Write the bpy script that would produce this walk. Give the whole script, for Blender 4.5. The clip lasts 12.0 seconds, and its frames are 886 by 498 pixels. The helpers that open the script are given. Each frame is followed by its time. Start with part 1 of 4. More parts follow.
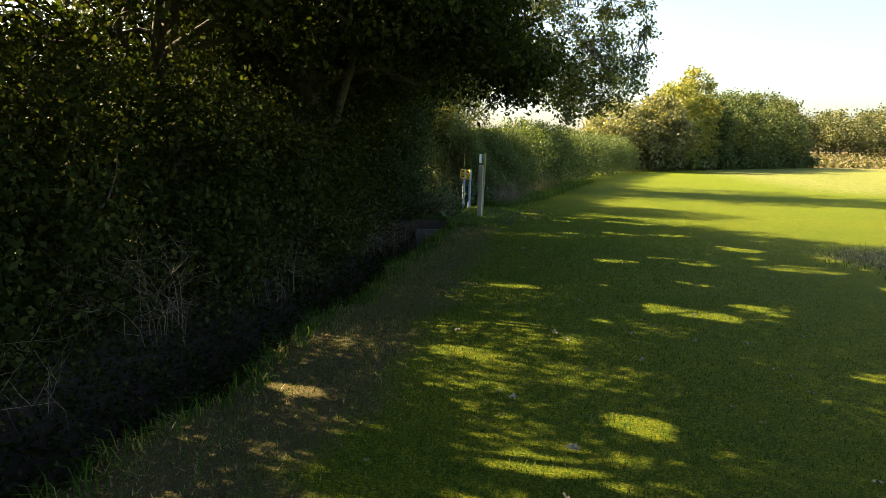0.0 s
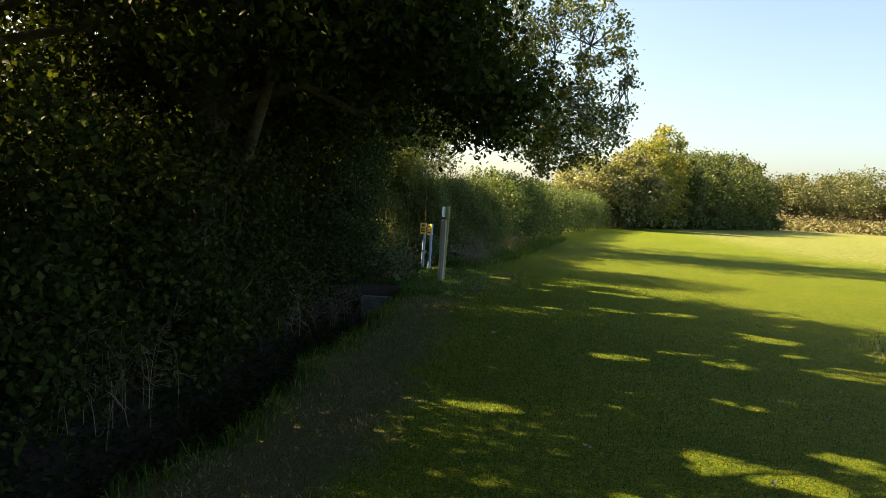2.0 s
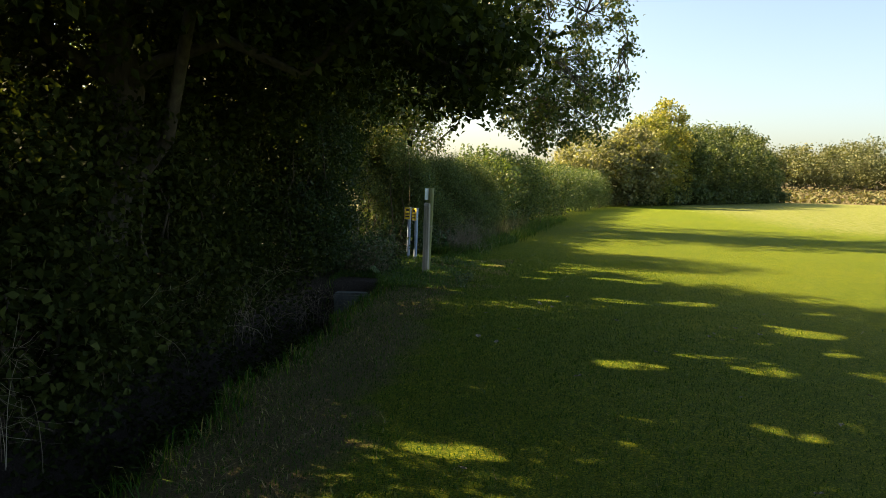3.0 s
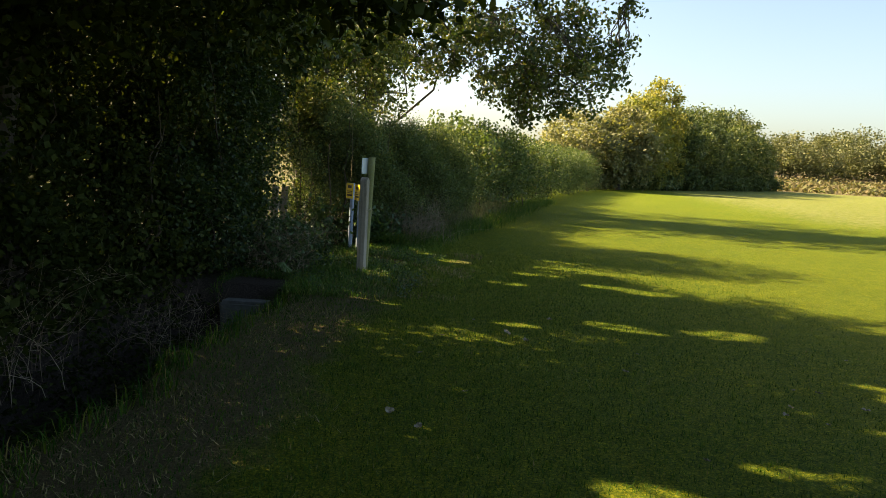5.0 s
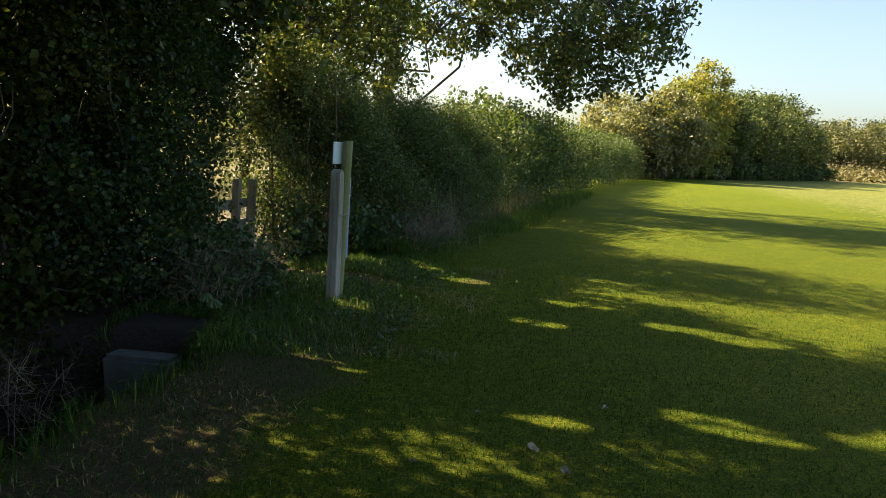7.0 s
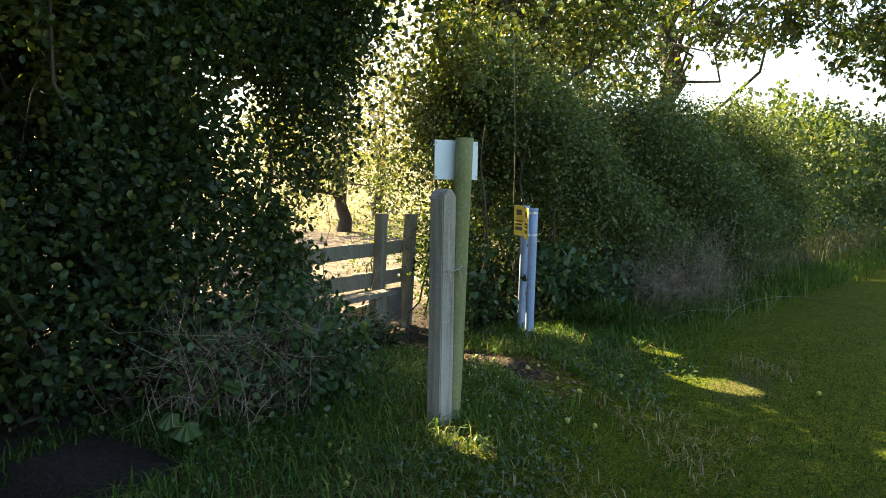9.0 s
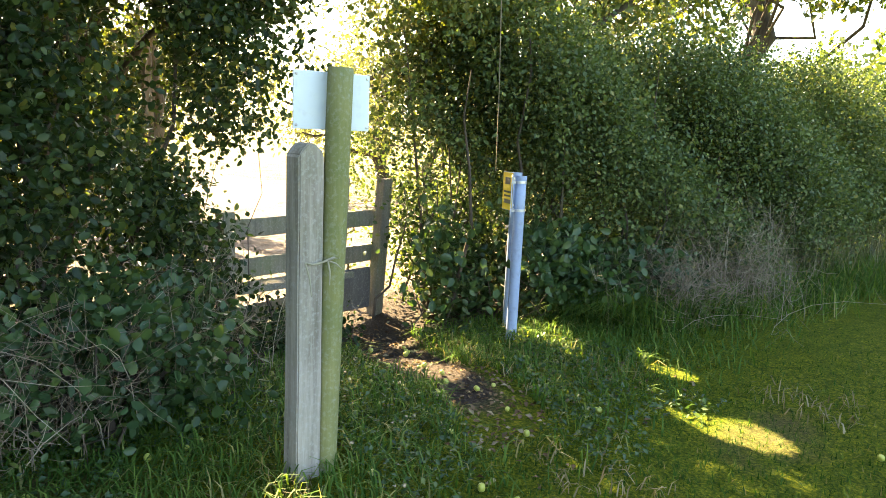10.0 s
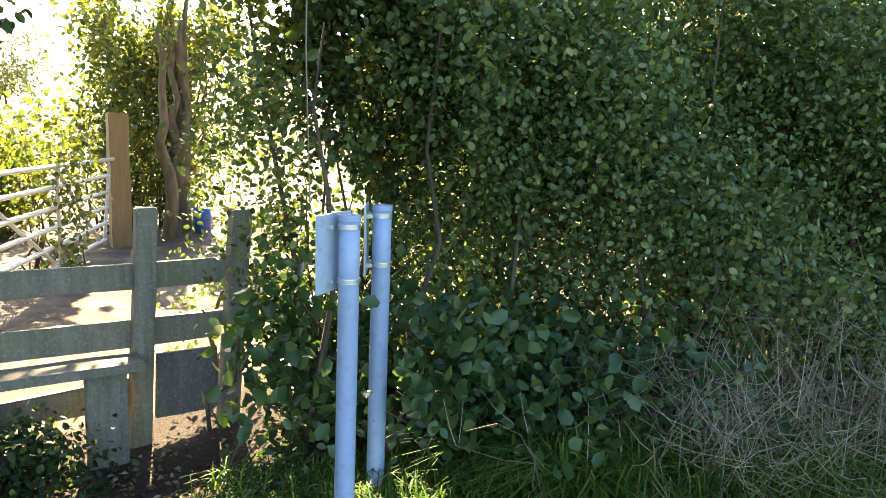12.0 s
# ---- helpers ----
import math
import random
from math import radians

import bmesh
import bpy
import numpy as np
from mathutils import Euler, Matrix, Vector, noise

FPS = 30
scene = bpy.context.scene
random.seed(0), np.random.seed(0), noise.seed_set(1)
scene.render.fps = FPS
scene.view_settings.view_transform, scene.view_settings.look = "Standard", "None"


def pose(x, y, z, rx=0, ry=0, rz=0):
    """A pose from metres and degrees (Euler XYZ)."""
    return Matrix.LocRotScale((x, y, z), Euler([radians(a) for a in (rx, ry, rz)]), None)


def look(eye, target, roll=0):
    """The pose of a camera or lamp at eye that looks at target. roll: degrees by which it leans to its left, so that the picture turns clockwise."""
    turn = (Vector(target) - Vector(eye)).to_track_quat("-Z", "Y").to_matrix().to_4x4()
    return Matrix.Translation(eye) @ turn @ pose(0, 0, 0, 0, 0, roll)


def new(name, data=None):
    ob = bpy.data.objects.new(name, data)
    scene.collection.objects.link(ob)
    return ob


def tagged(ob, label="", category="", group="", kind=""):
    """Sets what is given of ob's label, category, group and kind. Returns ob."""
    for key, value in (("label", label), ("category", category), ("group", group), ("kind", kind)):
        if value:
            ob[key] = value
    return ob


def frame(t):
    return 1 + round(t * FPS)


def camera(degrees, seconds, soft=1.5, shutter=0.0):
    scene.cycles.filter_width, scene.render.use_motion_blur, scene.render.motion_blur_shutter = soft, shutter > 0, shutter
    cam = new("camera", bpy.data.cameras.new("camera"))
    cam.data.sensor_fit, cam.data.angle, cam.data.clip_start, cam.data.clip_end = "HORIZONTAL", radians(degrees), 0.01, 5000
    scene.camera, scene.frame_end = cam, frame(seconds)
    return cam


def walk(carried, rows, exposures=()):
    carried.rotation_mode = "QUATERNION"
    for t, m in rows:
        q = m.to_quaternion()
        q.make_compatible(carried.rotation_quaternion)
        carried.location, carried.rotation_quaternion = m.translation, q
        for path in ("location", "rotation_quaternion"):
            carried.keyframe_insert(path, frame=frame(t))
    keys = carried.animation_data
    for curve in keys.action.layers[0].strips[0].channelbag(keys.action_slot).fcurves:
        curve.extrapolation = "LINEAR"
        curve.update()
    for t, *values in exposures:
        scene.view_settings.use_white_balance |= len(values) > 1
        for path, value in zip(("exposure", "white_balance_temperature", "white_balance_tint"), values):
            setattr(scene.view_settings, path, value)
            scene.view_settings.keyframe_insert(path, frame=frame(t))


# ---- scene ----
cam = camera(62.7, 12.0, soft=0.8)
PATH = [
    (0, (1.37, -7.734, 1.756), (1.002, -5.788, 1.479), 1.3),
    (0.5, (1.28, -6.95, 1.75), (0.883, -5.004, 1.515), 2.3),
    (1, (1.08, -6.431, 1.759), (0.824, -4.453, 1.613), 0.8),
    (1.5, (1.155, -5.365, 1.787), (0.928, -3.383, 1.634), 4.0),
    (2, (1.026, -4.652, 1.775), (0.744, -2.677, 1.637), 3.3),
    (2.5, (1.157, -3.648, 1.768), (0.807, -1.683, 1.649), 1.3),
    (3, (1.14, -2.994, 1.739), (0.853, -1.023, 1.555), 1.5),
    (5, (1.23, 0.613, 1.624), (0.986, 2.584, 1.384), 3.2),
    (5.5, (1.21, 1.321, 1.664), (1.111, 3.299, 1.389), 2.2),
    (6, (1.208, 2.182, 1.69), (0.924, 4.136, 1.372), 5.4),
    (6.5, (1.184, 2.899, 1.669), (0.871, 4.852, 1.369), 3.8),
    (8.5, (1.04, 6.395, 1.457), (0.362, 8.268, 1.268), 2.1),
    (9, (1.081, 7.293, 1.407), (-0.023, 8.949, 1.206), 0.9),
    (9.5, (1.083, 8.069, 1.351), (-0.154, 9.61, 1.044), 0.9),
    (10, (1.025, 8.888, 1.37), (-0.247, 10.401, 1.069), 2.2),
    (10.5, (0.96, 9.645, 1.323), (-0.437, 11.049, 1.046), 2.7),
    (11, (0.744, 10.457, 1.299), (-0.724, 11.793, 1.051), 1.8),
    (11.5, (0.696, 11.179, 1.34), (-0.877, 12.365, 0.997), 4.7),
    (12, (0.486, 11.909, 1.401), (-1.147, 13.025, 1.106), 1.6),
]
EXPOSURES = [(0, 2.65, 6800, 8), (1.2, 2.65, 6800, 8), (1.7, 2.4, 6800, 8), (5.5, 2.31, 6800, 8), (6.7, 2.28, 6500, 8), (8.3, 2.55, 5800, 10), (9.0, 3.25, 6400, 10), (9.5, 4.0, 7100, 10),
             (10.0, 4.28, 6900, 10), (10.5, 4.3, 6700, 10), (11.0, 3.55, 6300, 10), (11.5, 3.42, 6100, 10), (12, 4.08, 6200, 10)]
walk(cam, [(t, look(eye, target, roll)) for t, eye, target, roll in PATH], EXPOSURES)

# ---- world, sun ----
SUN = Vector((-0.95, 0.27, 0.0)).normalized()
SUN_EL = radians(36)
world = bpy.data.worlds.new("world")
scene.world = world
world.use_nodes = True
wn = world.node_tree.nodes
sky = wn.new("ShaderNodeTexSky")
sky.sky_type = "NISHITA"
sky.sun_disc = False
sky.sun_elevation = SUN_EL
sky.sun_rotation = math.atan2(SUN.x, SUN.y) % (2 * math.pi)
sky.air_density = 1.0
sky.dust_density = 2.4
sky.ozone_density = 0.4
world.node_tree.links.new(sky.outputs[0], wn["Background"].inputs[0])
wn["Background"].inputs[1].default_value = 0.055
sun_data = bpy.data.lights.new("sun", "SUN")
sun_data.energy = 5.0
sun_data.angle = radians(0.55)
sun_data.color = (1.0, 0.76, 0.44)
sun = new("sun", sun_data)
to_sun = Vector((SUN.x * math.cos(SUN_EL), SUN.y * math.cos(SUN_EL), math.sin(SUN_EL)))
sun.matrix_world = look(to_sun * 60, (0, 0, 0))


# ---- materials ----
def mat(name):
    m = bpy.data.materials.new(name)
    m.use_nodes = True
    nt = m.node_tree
    return m, nt.nodes, nt.links, nt.nodes["Principled BSDF"]


def ramp(nodes, links, source, stops):
    r = nodes.new("ShaderNodeValToRGB")
    el = r.color_ramp.elements
    while len(el) < len(stops):
        el.new(0.5)
    for e, (p, c) in zip(el, stops):
        e.position, e.color = p, (*c, 1)
    links.new(source, r.inputs[0])
    return r.outputs[0]


def noise_tex(nodes, links, scale, detail=4, coord="Object", rough=0.6, stretch=None):
    tc = nodes.new("ShaderNodeTexCoord")
    n = nodes.new("ShaderNodeTexNoise")
    n.inputs["Scale"].default_value = scale
    n.inputs["Detail"].default_value = detail
    n.inputs["Roughness"].default_value = rough
    if stretch:
        mp = nodes.new("ShaderNodeMapping")
        mp.inputs["Scale"].default_value = stretch
        links.new(tc.outputs[coord], mp.inputs[0])
        links.new(mp.outputs[0], n.inputs["Vector"])
    else:
        links.new(tc.outputs[coord], n.inputs["Vector"])
    return n.outputs["Fac"]


def mixc(nodes, links, fac, a, b, blend="MIX"):
    m = nodes.new("ShaderNodeMix")
    m.data_type, m.blend_type = "RGBA", blend
    for sock, v in ((m.inputs[0], fac), (m.inputs[6], a), (m.inputs[7], b)):
        if isinstance(v, (int, float)):
            sock.default_value = v
        elif isinstance(v, tuple):
            sock.default_value = (*v, 1)
        else:
            links.new(v, sock)
    return m.outputs[2]


def bump(nodes, links, bsdf, height, strength, dist=0.01):
    b = nodes.new("ShaderNodeBump")
    b.inputs["Strength"].default_value = strength
    b.inputs["Distance"].default_value = dist
    links.new(height, b.inputs["Height"])
    links.new(b.outputs[0], bsdf.inputs["Normal"])


def leaf_mat(name, stops, translucent=0.35, rough=0.45, spec=0.4):
    """Leaf with a colour of its own for each leaf, patches of hue over the plant, and light coming through."""
    m, n, l, b = mat(name)
    g = n.new("ShaderNodeNewGeometry")
    c = ramp(n, l, g.outputs["Random Per Island"], stops)
    patch = noise_tex(n, l, 0.9, 2)
    dark = mixc(n, l, 0.45, c, ramp(n, l, patch, [(0.3, (0.55, 0.6, 0.5)), (0.7, (1.25, 1.2, 1.0))]), "MULTIPLY")
    oi = n.new("ShaderNodeObjectInfo")
    dark = mixc(n, l, 0.5, dark, ramp(n, l, oi.outputs["Random"], [(0.0, (0.75, 0.85, 0.8)), (0.5, (1.0, 1.05, 0.95)), (1.0, (1.3, 1.22, 1.1))]), "MULTIPLY")
    l.new(dark, b.inputs["Base Color"])
    b.inputs["Roughness"].default_value = rough
    b.inputs["Specular IOR Level"].default_value = spec
    t = n.new("ShaderNodeBsdfTranslucent")
    l.new(mixc(n, l, 1.0, dark, (1.5, 1.45, 0.55), "MULTIPLY"), t.inputs[0])
    mx = n.new("ShaderNodeMixShader")
    mx.inputs[0].default_value = translucent
    l.new(b.outputs[0], mx.inputs[1])
    l.new(t.outputs[0], mx.inputs[2])
    l.new(mx.outputs[0], n["Material Output"].inputs[0])
    return m


HAW = leaf_mat("hawthorn_leaf", [(0.0, (0.048, 0.078, 0.034)), (0.5, (0.09, 0.13, 0.05)), (0.9, (0.145, 0.185, 0.068)), (1.0, (0.23, 0.21, 0.085))], 0.3, 0.45, 0.28)
# darker than real leaves: the thicket's deep shade is put into the colour
THICK = leaf_mat("shaded_thicket_leaf", [(0.0, (0.018, 0.027, 0.008)), (0.6, (0.032, 0.044, 0.012)), (1.0, (0.07, 0.085, 0.025))], 0.28, 0.6, 0.05)
# yellow top stop colours a few leaves as if backlit
IVY = leaf_mat("ivy_leaf", [(0.0, (0.018, 0.036, 0.016)), (0.6, (0.036, 0.064, 0.026)), (0.95, (0.075, 0.11, 0.036)), (1.0, (0.2, 0.19, 0.05))], 0.42, 0.38, 0.3)
OAK = leaf_mat("oak_leaf", [(0.0, (0.035, 0.06, 0.014)), (0.6, (0.06, 0.09, 0.02)), (1.0, (0.13, 0.13, 0.03))], 0.3)
APPLE = leaf_mat("apple_leaf", [(0.0, (0.05, 0.08, 0.02)), (0.6, (0.09, 0.12, 0.03)), (1.0, (0.20, 0.19, 0.05))], 0.32)
BRAMBLE = leaf_mat("bramble_leaf", [(0.0, (0.03, 0.065, 0.028)), (0.7, (0.05, 0.095, 0.035)), (1.0, (0.10, 0.14, 0.04))], 0.3, 0.38)
FARLEAF = leaf_mat("far_oak_leaf", [(0.0, (0.042, 0.068, 0.022)), (0.6, (0.08, 0.112, 0.038)), (1.0, (0.15, 0.165, 0.06))], 0.25, 0.6)
BIRCH = leaf_mat("birch_leaf", [(0.0, (0.12, 0.145, 0.04)), (0.6, (0.19, 0.205, 0.06)), (1.0, (0.29, 0.275, 0.10))], 0.35, 0.6)
SALLOW = leaf_mat("sallow_leaf", [(0.0, (0.10, 0.115, 0.06)), (0.6, (0.155, 0.165, 0.09)), (1.0, (0.24, 0.235, 0.14))], 0.3, 0.6)
HILL = leaf_mat("hill_leaf", [(0.0, (0.075, 0.09, 0.04)), (0.6, (0.11, 0.125, 0.055)), (1.0, (0.16, 0.155, 0.075))], 0.2, 0.7)
# blades greener and darker than the ground lawn, to carry the near shade
GRASS = leaf_mat("grass_blade", [(0.0, (0.014, 0.05, 0.006)), (0.6, (0.038, 0.092, 0.009)), (0.93, (0.11, 0.155, 0.02)), (1.0, (0.26, 0.2, 0.09))], 0.3, 0.6, 0.1)
LUSH = leaf_mat("lush_grass", [(0.0, (0.03, 0.075, 0.014)), (0.6, (0.075, 0.145, 0.028)), (0.93, (0.15, 0.21, 0.045)), (1.0, (0.3, 0.25, 0.12))], 0.35, 0.6, 0.12)
STRAW = leaf_mat("dry_grass", [(0.0, (0.16, 0.12, 0.055)), (0.6, (0.26, 0.2, 0.1)), (1.0, (0.38, 0.31, 0.18))], 0.2, 0.6, 0.2)
STALK = leaf_mat("dead_stalk", [(0.0, (0.15, 0.11, 0.085)), (0.6, (0.26, 0.2, 0.16)), (1.0, (0.42, 0.36, 0.29))], 0.05, 0.7, 0.2)
SEED = leaf_mat("seeding_grass", [(0.0, (0.10, 0.11, 0.06)), (0.6, (0.17, 0.165, 0.10)), (1.0, (0.3, 0.27, 0.18))], 0.25, 0.6, 0.2)
LITTER = leaf_mat("leaf_litter", [(0.0, (0.09, 0.055, 0.03)), (0.7, (0.15, 0.10, 0.06)), (1.0, (0.3, 0.25, 0.16))], 0.1, 0.8, 0.15)


def bark_mat(name, a, b_, scale=14):
    m, n, l, b = mat(name)
    f = noise_tex(n, l, scale, 6, stretch=(1, 1, 0.22))
    c = ramp(n, l, f, [(0.3, a), (0.7, b_)])
    moss = noise_tex(n, l, 2.2, 3)
    l.new(mixc(n, l, ramp(n, l, moss, [(0.55, (0, 0, 0)), (0.7, (0.5, 0.5, 0.5))]), c, (0.07, 0.085, 0.03)), b.inputs["Base Color"])
    b.inputs["Roughness"].default_value = 0.9
    bump(n, l, b, f, 0.8, 0.02)
    return m


BARK = bark_mat("bark", (0.02, 0.016, 0.012), (0.075, 0.062, 0.046))
BARK_PALE = bark_mat("pale_bark", (0.07, 0.055, 0.038), (0.21, 0.17, 0.12))
TWIG = bark_mat("twig_bark", (0.035, 0.027, 0.019), (0.10, 0.078, 0.055), 30)


def timber_mat(name, a, b_, green, grey):
    m, n, l, b = mat(name)
    f = noise_tex(n, l, 22, 8, stretch=(1, 1, 0.06), rough=0.7)
    c = ramp(n, l, f, [(0.25, a), (0.75, b_)])
    g = noise_tex(n, l, 3.5, 4)
    c = mixc(n, l, ramp(n, l, g, [(0.42, (0, 0, 0)), (0.66, (green, green, green))]), c, (0.12, 0.15, 0.05))
    w = noise_tex(n, l, 60, 3)
    c = mixc(n, l, ramp(n, l, w, [(0.5, (0, 0, 0)), (0.75, (grey, grey, grey))]), c, (0.42, 0.42, 0.38))
    l.new(c, b.inputs["Base Color"])
    b.inputs["Roughness"].default_value = 0.85
    bump(n, l, b, f, 0.6, 0.006)
    return m


POSTWOOD = timber_mat("weathered_grey_wood", (0.10, 0.082, 0.062), (0.48, 0.44, 0.37), 0.25, 0.5)
GREENWOOD = timber_mat("green_stained_wood", (0.13, 0.14, 0.04), (0.27, 0.26, 0.10), 0.7, 0.3)
STILEWOOD = timber_mat("stile_wood", (0.08, 0.072, 0.05), (0.21, 0.19, 0.145), 0.4, 0.25)
PANELWOOD = timber_mat("dark_panel_wood", (0.05, 0.046, 0.045), (0.12, 0.11, 0.105), 0.1, 0.2)
ORANGEWOOD = timber_mat("orange_post_wood", (0.2, 0.13, 0.07), (0.36, 0.25, 0.14), 0.1, 0.2)


def plain_mat(name, col, rough=0.5, metal=0.0, var=0.25, scale=9, dirt=(0.1, 0.1, 0.07), amount=0.3):
    m, n, l, b = mat(name)
    f = noise_tex(n, l, scale, 6)
    lo = tuple(v * (1 - var) for v in col)
    c = ramp(n, l, f, [(0.3, lo), (0.7, col)])
    d = noise_tex(n, l, scale * 3.1, 5)
    c = mixc(n, l, ramp(n, l, d, [(0.52, (0, 0, 0)), (0.75, (amount, amount, amount))]), c, dirt)
    l.new(c, b.inputs["Base Color"])
    b.inputs["Metallic"].default_value = metal
    l.new(ramp(n, l, d, [(0.2, (rough * 0.8,) * 3), (0.8, (min(1, rough * 1.3),) * 3)]), b.inputs["Roughness"])
    bump(n, l, b, d, 0.15, 0.002)
    return m


POLEBLUE = plain_mat("blue_grey_paint", (0.28, 0.36, 0.52), 0.42, 0.0, 0.15)
PLATEBACK = plain_mat("grey_plate_back", (0.45, 0.52, 0.62), 0.45, 0.2, 0.12)
SIGNWHITE = plain_mat("pale_sign_back", (0.62, 0.70, 0.74), 0.4, 0.0, 0.08, amount=0.12)
YELLOW = plain_mat("yellow_plate", (0.80, 0.60, 0.02), 0.4, 0.0, 0.1, amount=0.1)
BLACK = plain_mat("black_print", (0.02, 0.02, 0.02), 0.5)
WHITE = plain_mat("white_label", (0.8, 0.8, 0.78), 0.45, 0, 0.05, amount=0.08)
STEEL = plain_mat("galvanised_steel", (0.62, 0.63, 0.64), 0.35, 0.8, 0.2)
GATESTEEL = plain_mat("gate_steel", (0.55, 0.55, 0.53), 0.5, 0.35, 0.2, amount=0.2)
STRING = plain_mat("string", (0.34, 0.32, 0.22), 0.9)
CONCRETE = plain_mat("concrete", (0.13, 0.135, 0.125), 0.9, 0, 0.45, 6, (0.06, 0.07, 0.04), 0.6)
BARREL = plain_mat("blue_plastic", (0.02, 0.09, 0.42), 0.4)
GOALPAINT = plain_mat("goal_paint", (0.72, 0.75, 0.8), 0.4, 0, 0.05, amount=0.05)
FRUIT = plain_mat("apple_skin", (0.42, 0.45, 0.08), 0.35, 0, 0.25, 30, (0.45, 0.3, 0.06), 0.5)

# ground: lawn, dry strip by the ditch, bare earth, pasture, bracken; covers are attributes of the mesh
GROUND, gn, gl, gb = mat("ground_cover")
big = noise_tex(gn, gl, 0.35, 4)
mid = noise_tex(gn, gl, 3.0, 6)
fine = noise_tex(gn, gl, 60.0, 6, rough=0.75)
blade = noise_tex(gn, gl, 240.0, 3, rough=0.8)
# yellow sunlit tone set in the colour; near blades get the shaded one
lawn = ramp(gn, gl, fine, [(0.3, (0.012, 0.042, 0.005)), (0.5, (0.11, 0.157, 0.010)), (0.7, (0.40, 0.37, 0.025))])
lawn = mixc(gn, gl, 0.6, lawn, ramp(gn, gl, mid, [(0.35, (0.75, 0.85, 0.8)), (0.65, (1.2, 1.1, 1.0))]), "MULTIPLY")
lawn = mixc(gn, gl, 0.5, lawn, ramp(gn, gl, big, [(0.3, (0.8, 0.9, 0.8)), (0.7, (1.25, 1.12, 1.0))]), "MULTIPLY")
tuft = noise_tex(gn, gl, 13.0, 6, rough=0.7)
lawn = mixc(gn, gl, 0.75, lawn, ramp(gn, gl, tuft, [(0.34, (0.55, 0.62, 0.5)), (0.66, (1.35, 1.25, 1.2))]), "MULTIPLY")
dry = ramp(gn, gl, fine, [(0.3, (0.06, 0.055, 0.025)), (0.55, (0.15, 0.12, 0.06)), (0.75, (0.27, 0.21, 0.12))])
earth = ramp(gn, gl, fine, [(0.3, (0.035, 0.028, 0.022)), (0.55, (0.08, 0.066, 0.054)), (0.75, (0.17, 0.145, 0.12))])
yard = ramp(gn, gl, mid, [(0.3, (0.11, 0.09, 0.072)), (0.5, (0.2, 0.168, 0.14)), (0.72, (0.31, 0.27, 0.23))])
pasture = ramp(gn, gl, mid, [(0.3, (0.12, 0.12, 0.055)), (0.55, (0.18, 0.165, 0.085)), (0.75, (0.25, 0.22, 0.125))])
bracken = ramp(gn, gl, noise_tex(gn, gl, 0.25, 6), [(0.3, (0.09, 0.085, 0.045)), (0.5, (0.145, 0.115, 0.07)), (0.7, (0.13, 0.14, 0.06))])
# pale tone laid over the far field in place of strong sun and sheen
far_glare = ramp(gn, gl, fine, [(0.3, (0.2, 0.2, 0.09)), (0.7, (0.36, 0.33, 0.18))])


def cover(name, base, top, lo=0.35, hi=0.65):
    a = gn.new("ShaderNodeAttribute")
    a.attribute_name = name
    add = gn.new("ShaderNodeMath")
    add.operation = "MULTIPLY_ADD"
    gl.new(mid, add.inputs[0])
    add.inputs[1].default_value = 0.7
    gl.new(a.outputs["Fac"], add.inputs[2])
    f = ramp(gn, gl, add.outputs[0], [(lo + 0.35, (0, 0, 0)), (hi + 0.35, (1, 1, 1))])
    return mixc(gn, gl, f, base, top)


c = cover("far_glare", lawn, far_glare)
c = cover("dry", c, dry)
c = cover("earth", c, earth)
c = cover("pasture", c, pasture)
c = cover("yard", c, yard)
c = cover("bracken", c, bracken)
gl.new(c, gb.inputs["Base Color"])
gb.inputs["Roughness"].default_value = 0.9
gb.inputs["Specular IOR Level"].default_value = 0.08
hsum = gn.new("ShaderNodeMath")
hsum.operation = "ADD"
gl.new(fine, hsum.inputs[0])
gl.new(blade, hsum.inputs[1])
bump(gn, gl, gb, hsum.outputs[0], 1.0, 0.03)


# ---- mesh helpers ----
rng = np.random.default_rng(7)


def mesh_from(name, verts, faces, material, smooth=False):
    """One mesh from arrays: faces is an (n, 3 or 4) array."""
    verts, faces = np.asarray(verts, np.float32), np.asarray(faces, np.int32)
    me = bpy.data.meshes.new(name)
    k = faces.shape[1]
    me.vertices.add(len(verts))
    me.vertices.foreach_set("co", verts.ravel())
    me.loops.add(faces.size)
    me.loops.foreach_set("vertex_index", faces.ravel())
    me.polygons.add(len(faces))
    me.polygons.foreach_set("loop_start", np.arange(0, faces.size, k, dtype=np.int32))
    if smooth:
        me.polygons.foreach_set("use_smooth", np.ones(len(faces), bool))
    me.update(calc_edges=True)
    if material:
        me.materials.append(material)
    return me


def thing(name, at, label, category, group="", kind=""):
    e = new(name)
    e.location = at
    e.empty_display_size = 0.2
    return tagged(e, label, category, group, kind)


def under(name, me, parent, label=""):
    """Links a mesh that is in the parent's own coordinates as its part."""
    ob = new(name, me)
    ob.parent = parent
    return tagged(ob, label) if label else ob


def part(name, bm, material, parent, label=""):
    me = bpy.data.meshes.new(name)
    bm.to_mesh(me)
    bm.free()
    me.materials.append(material)
    return under(name, me, parent, label)


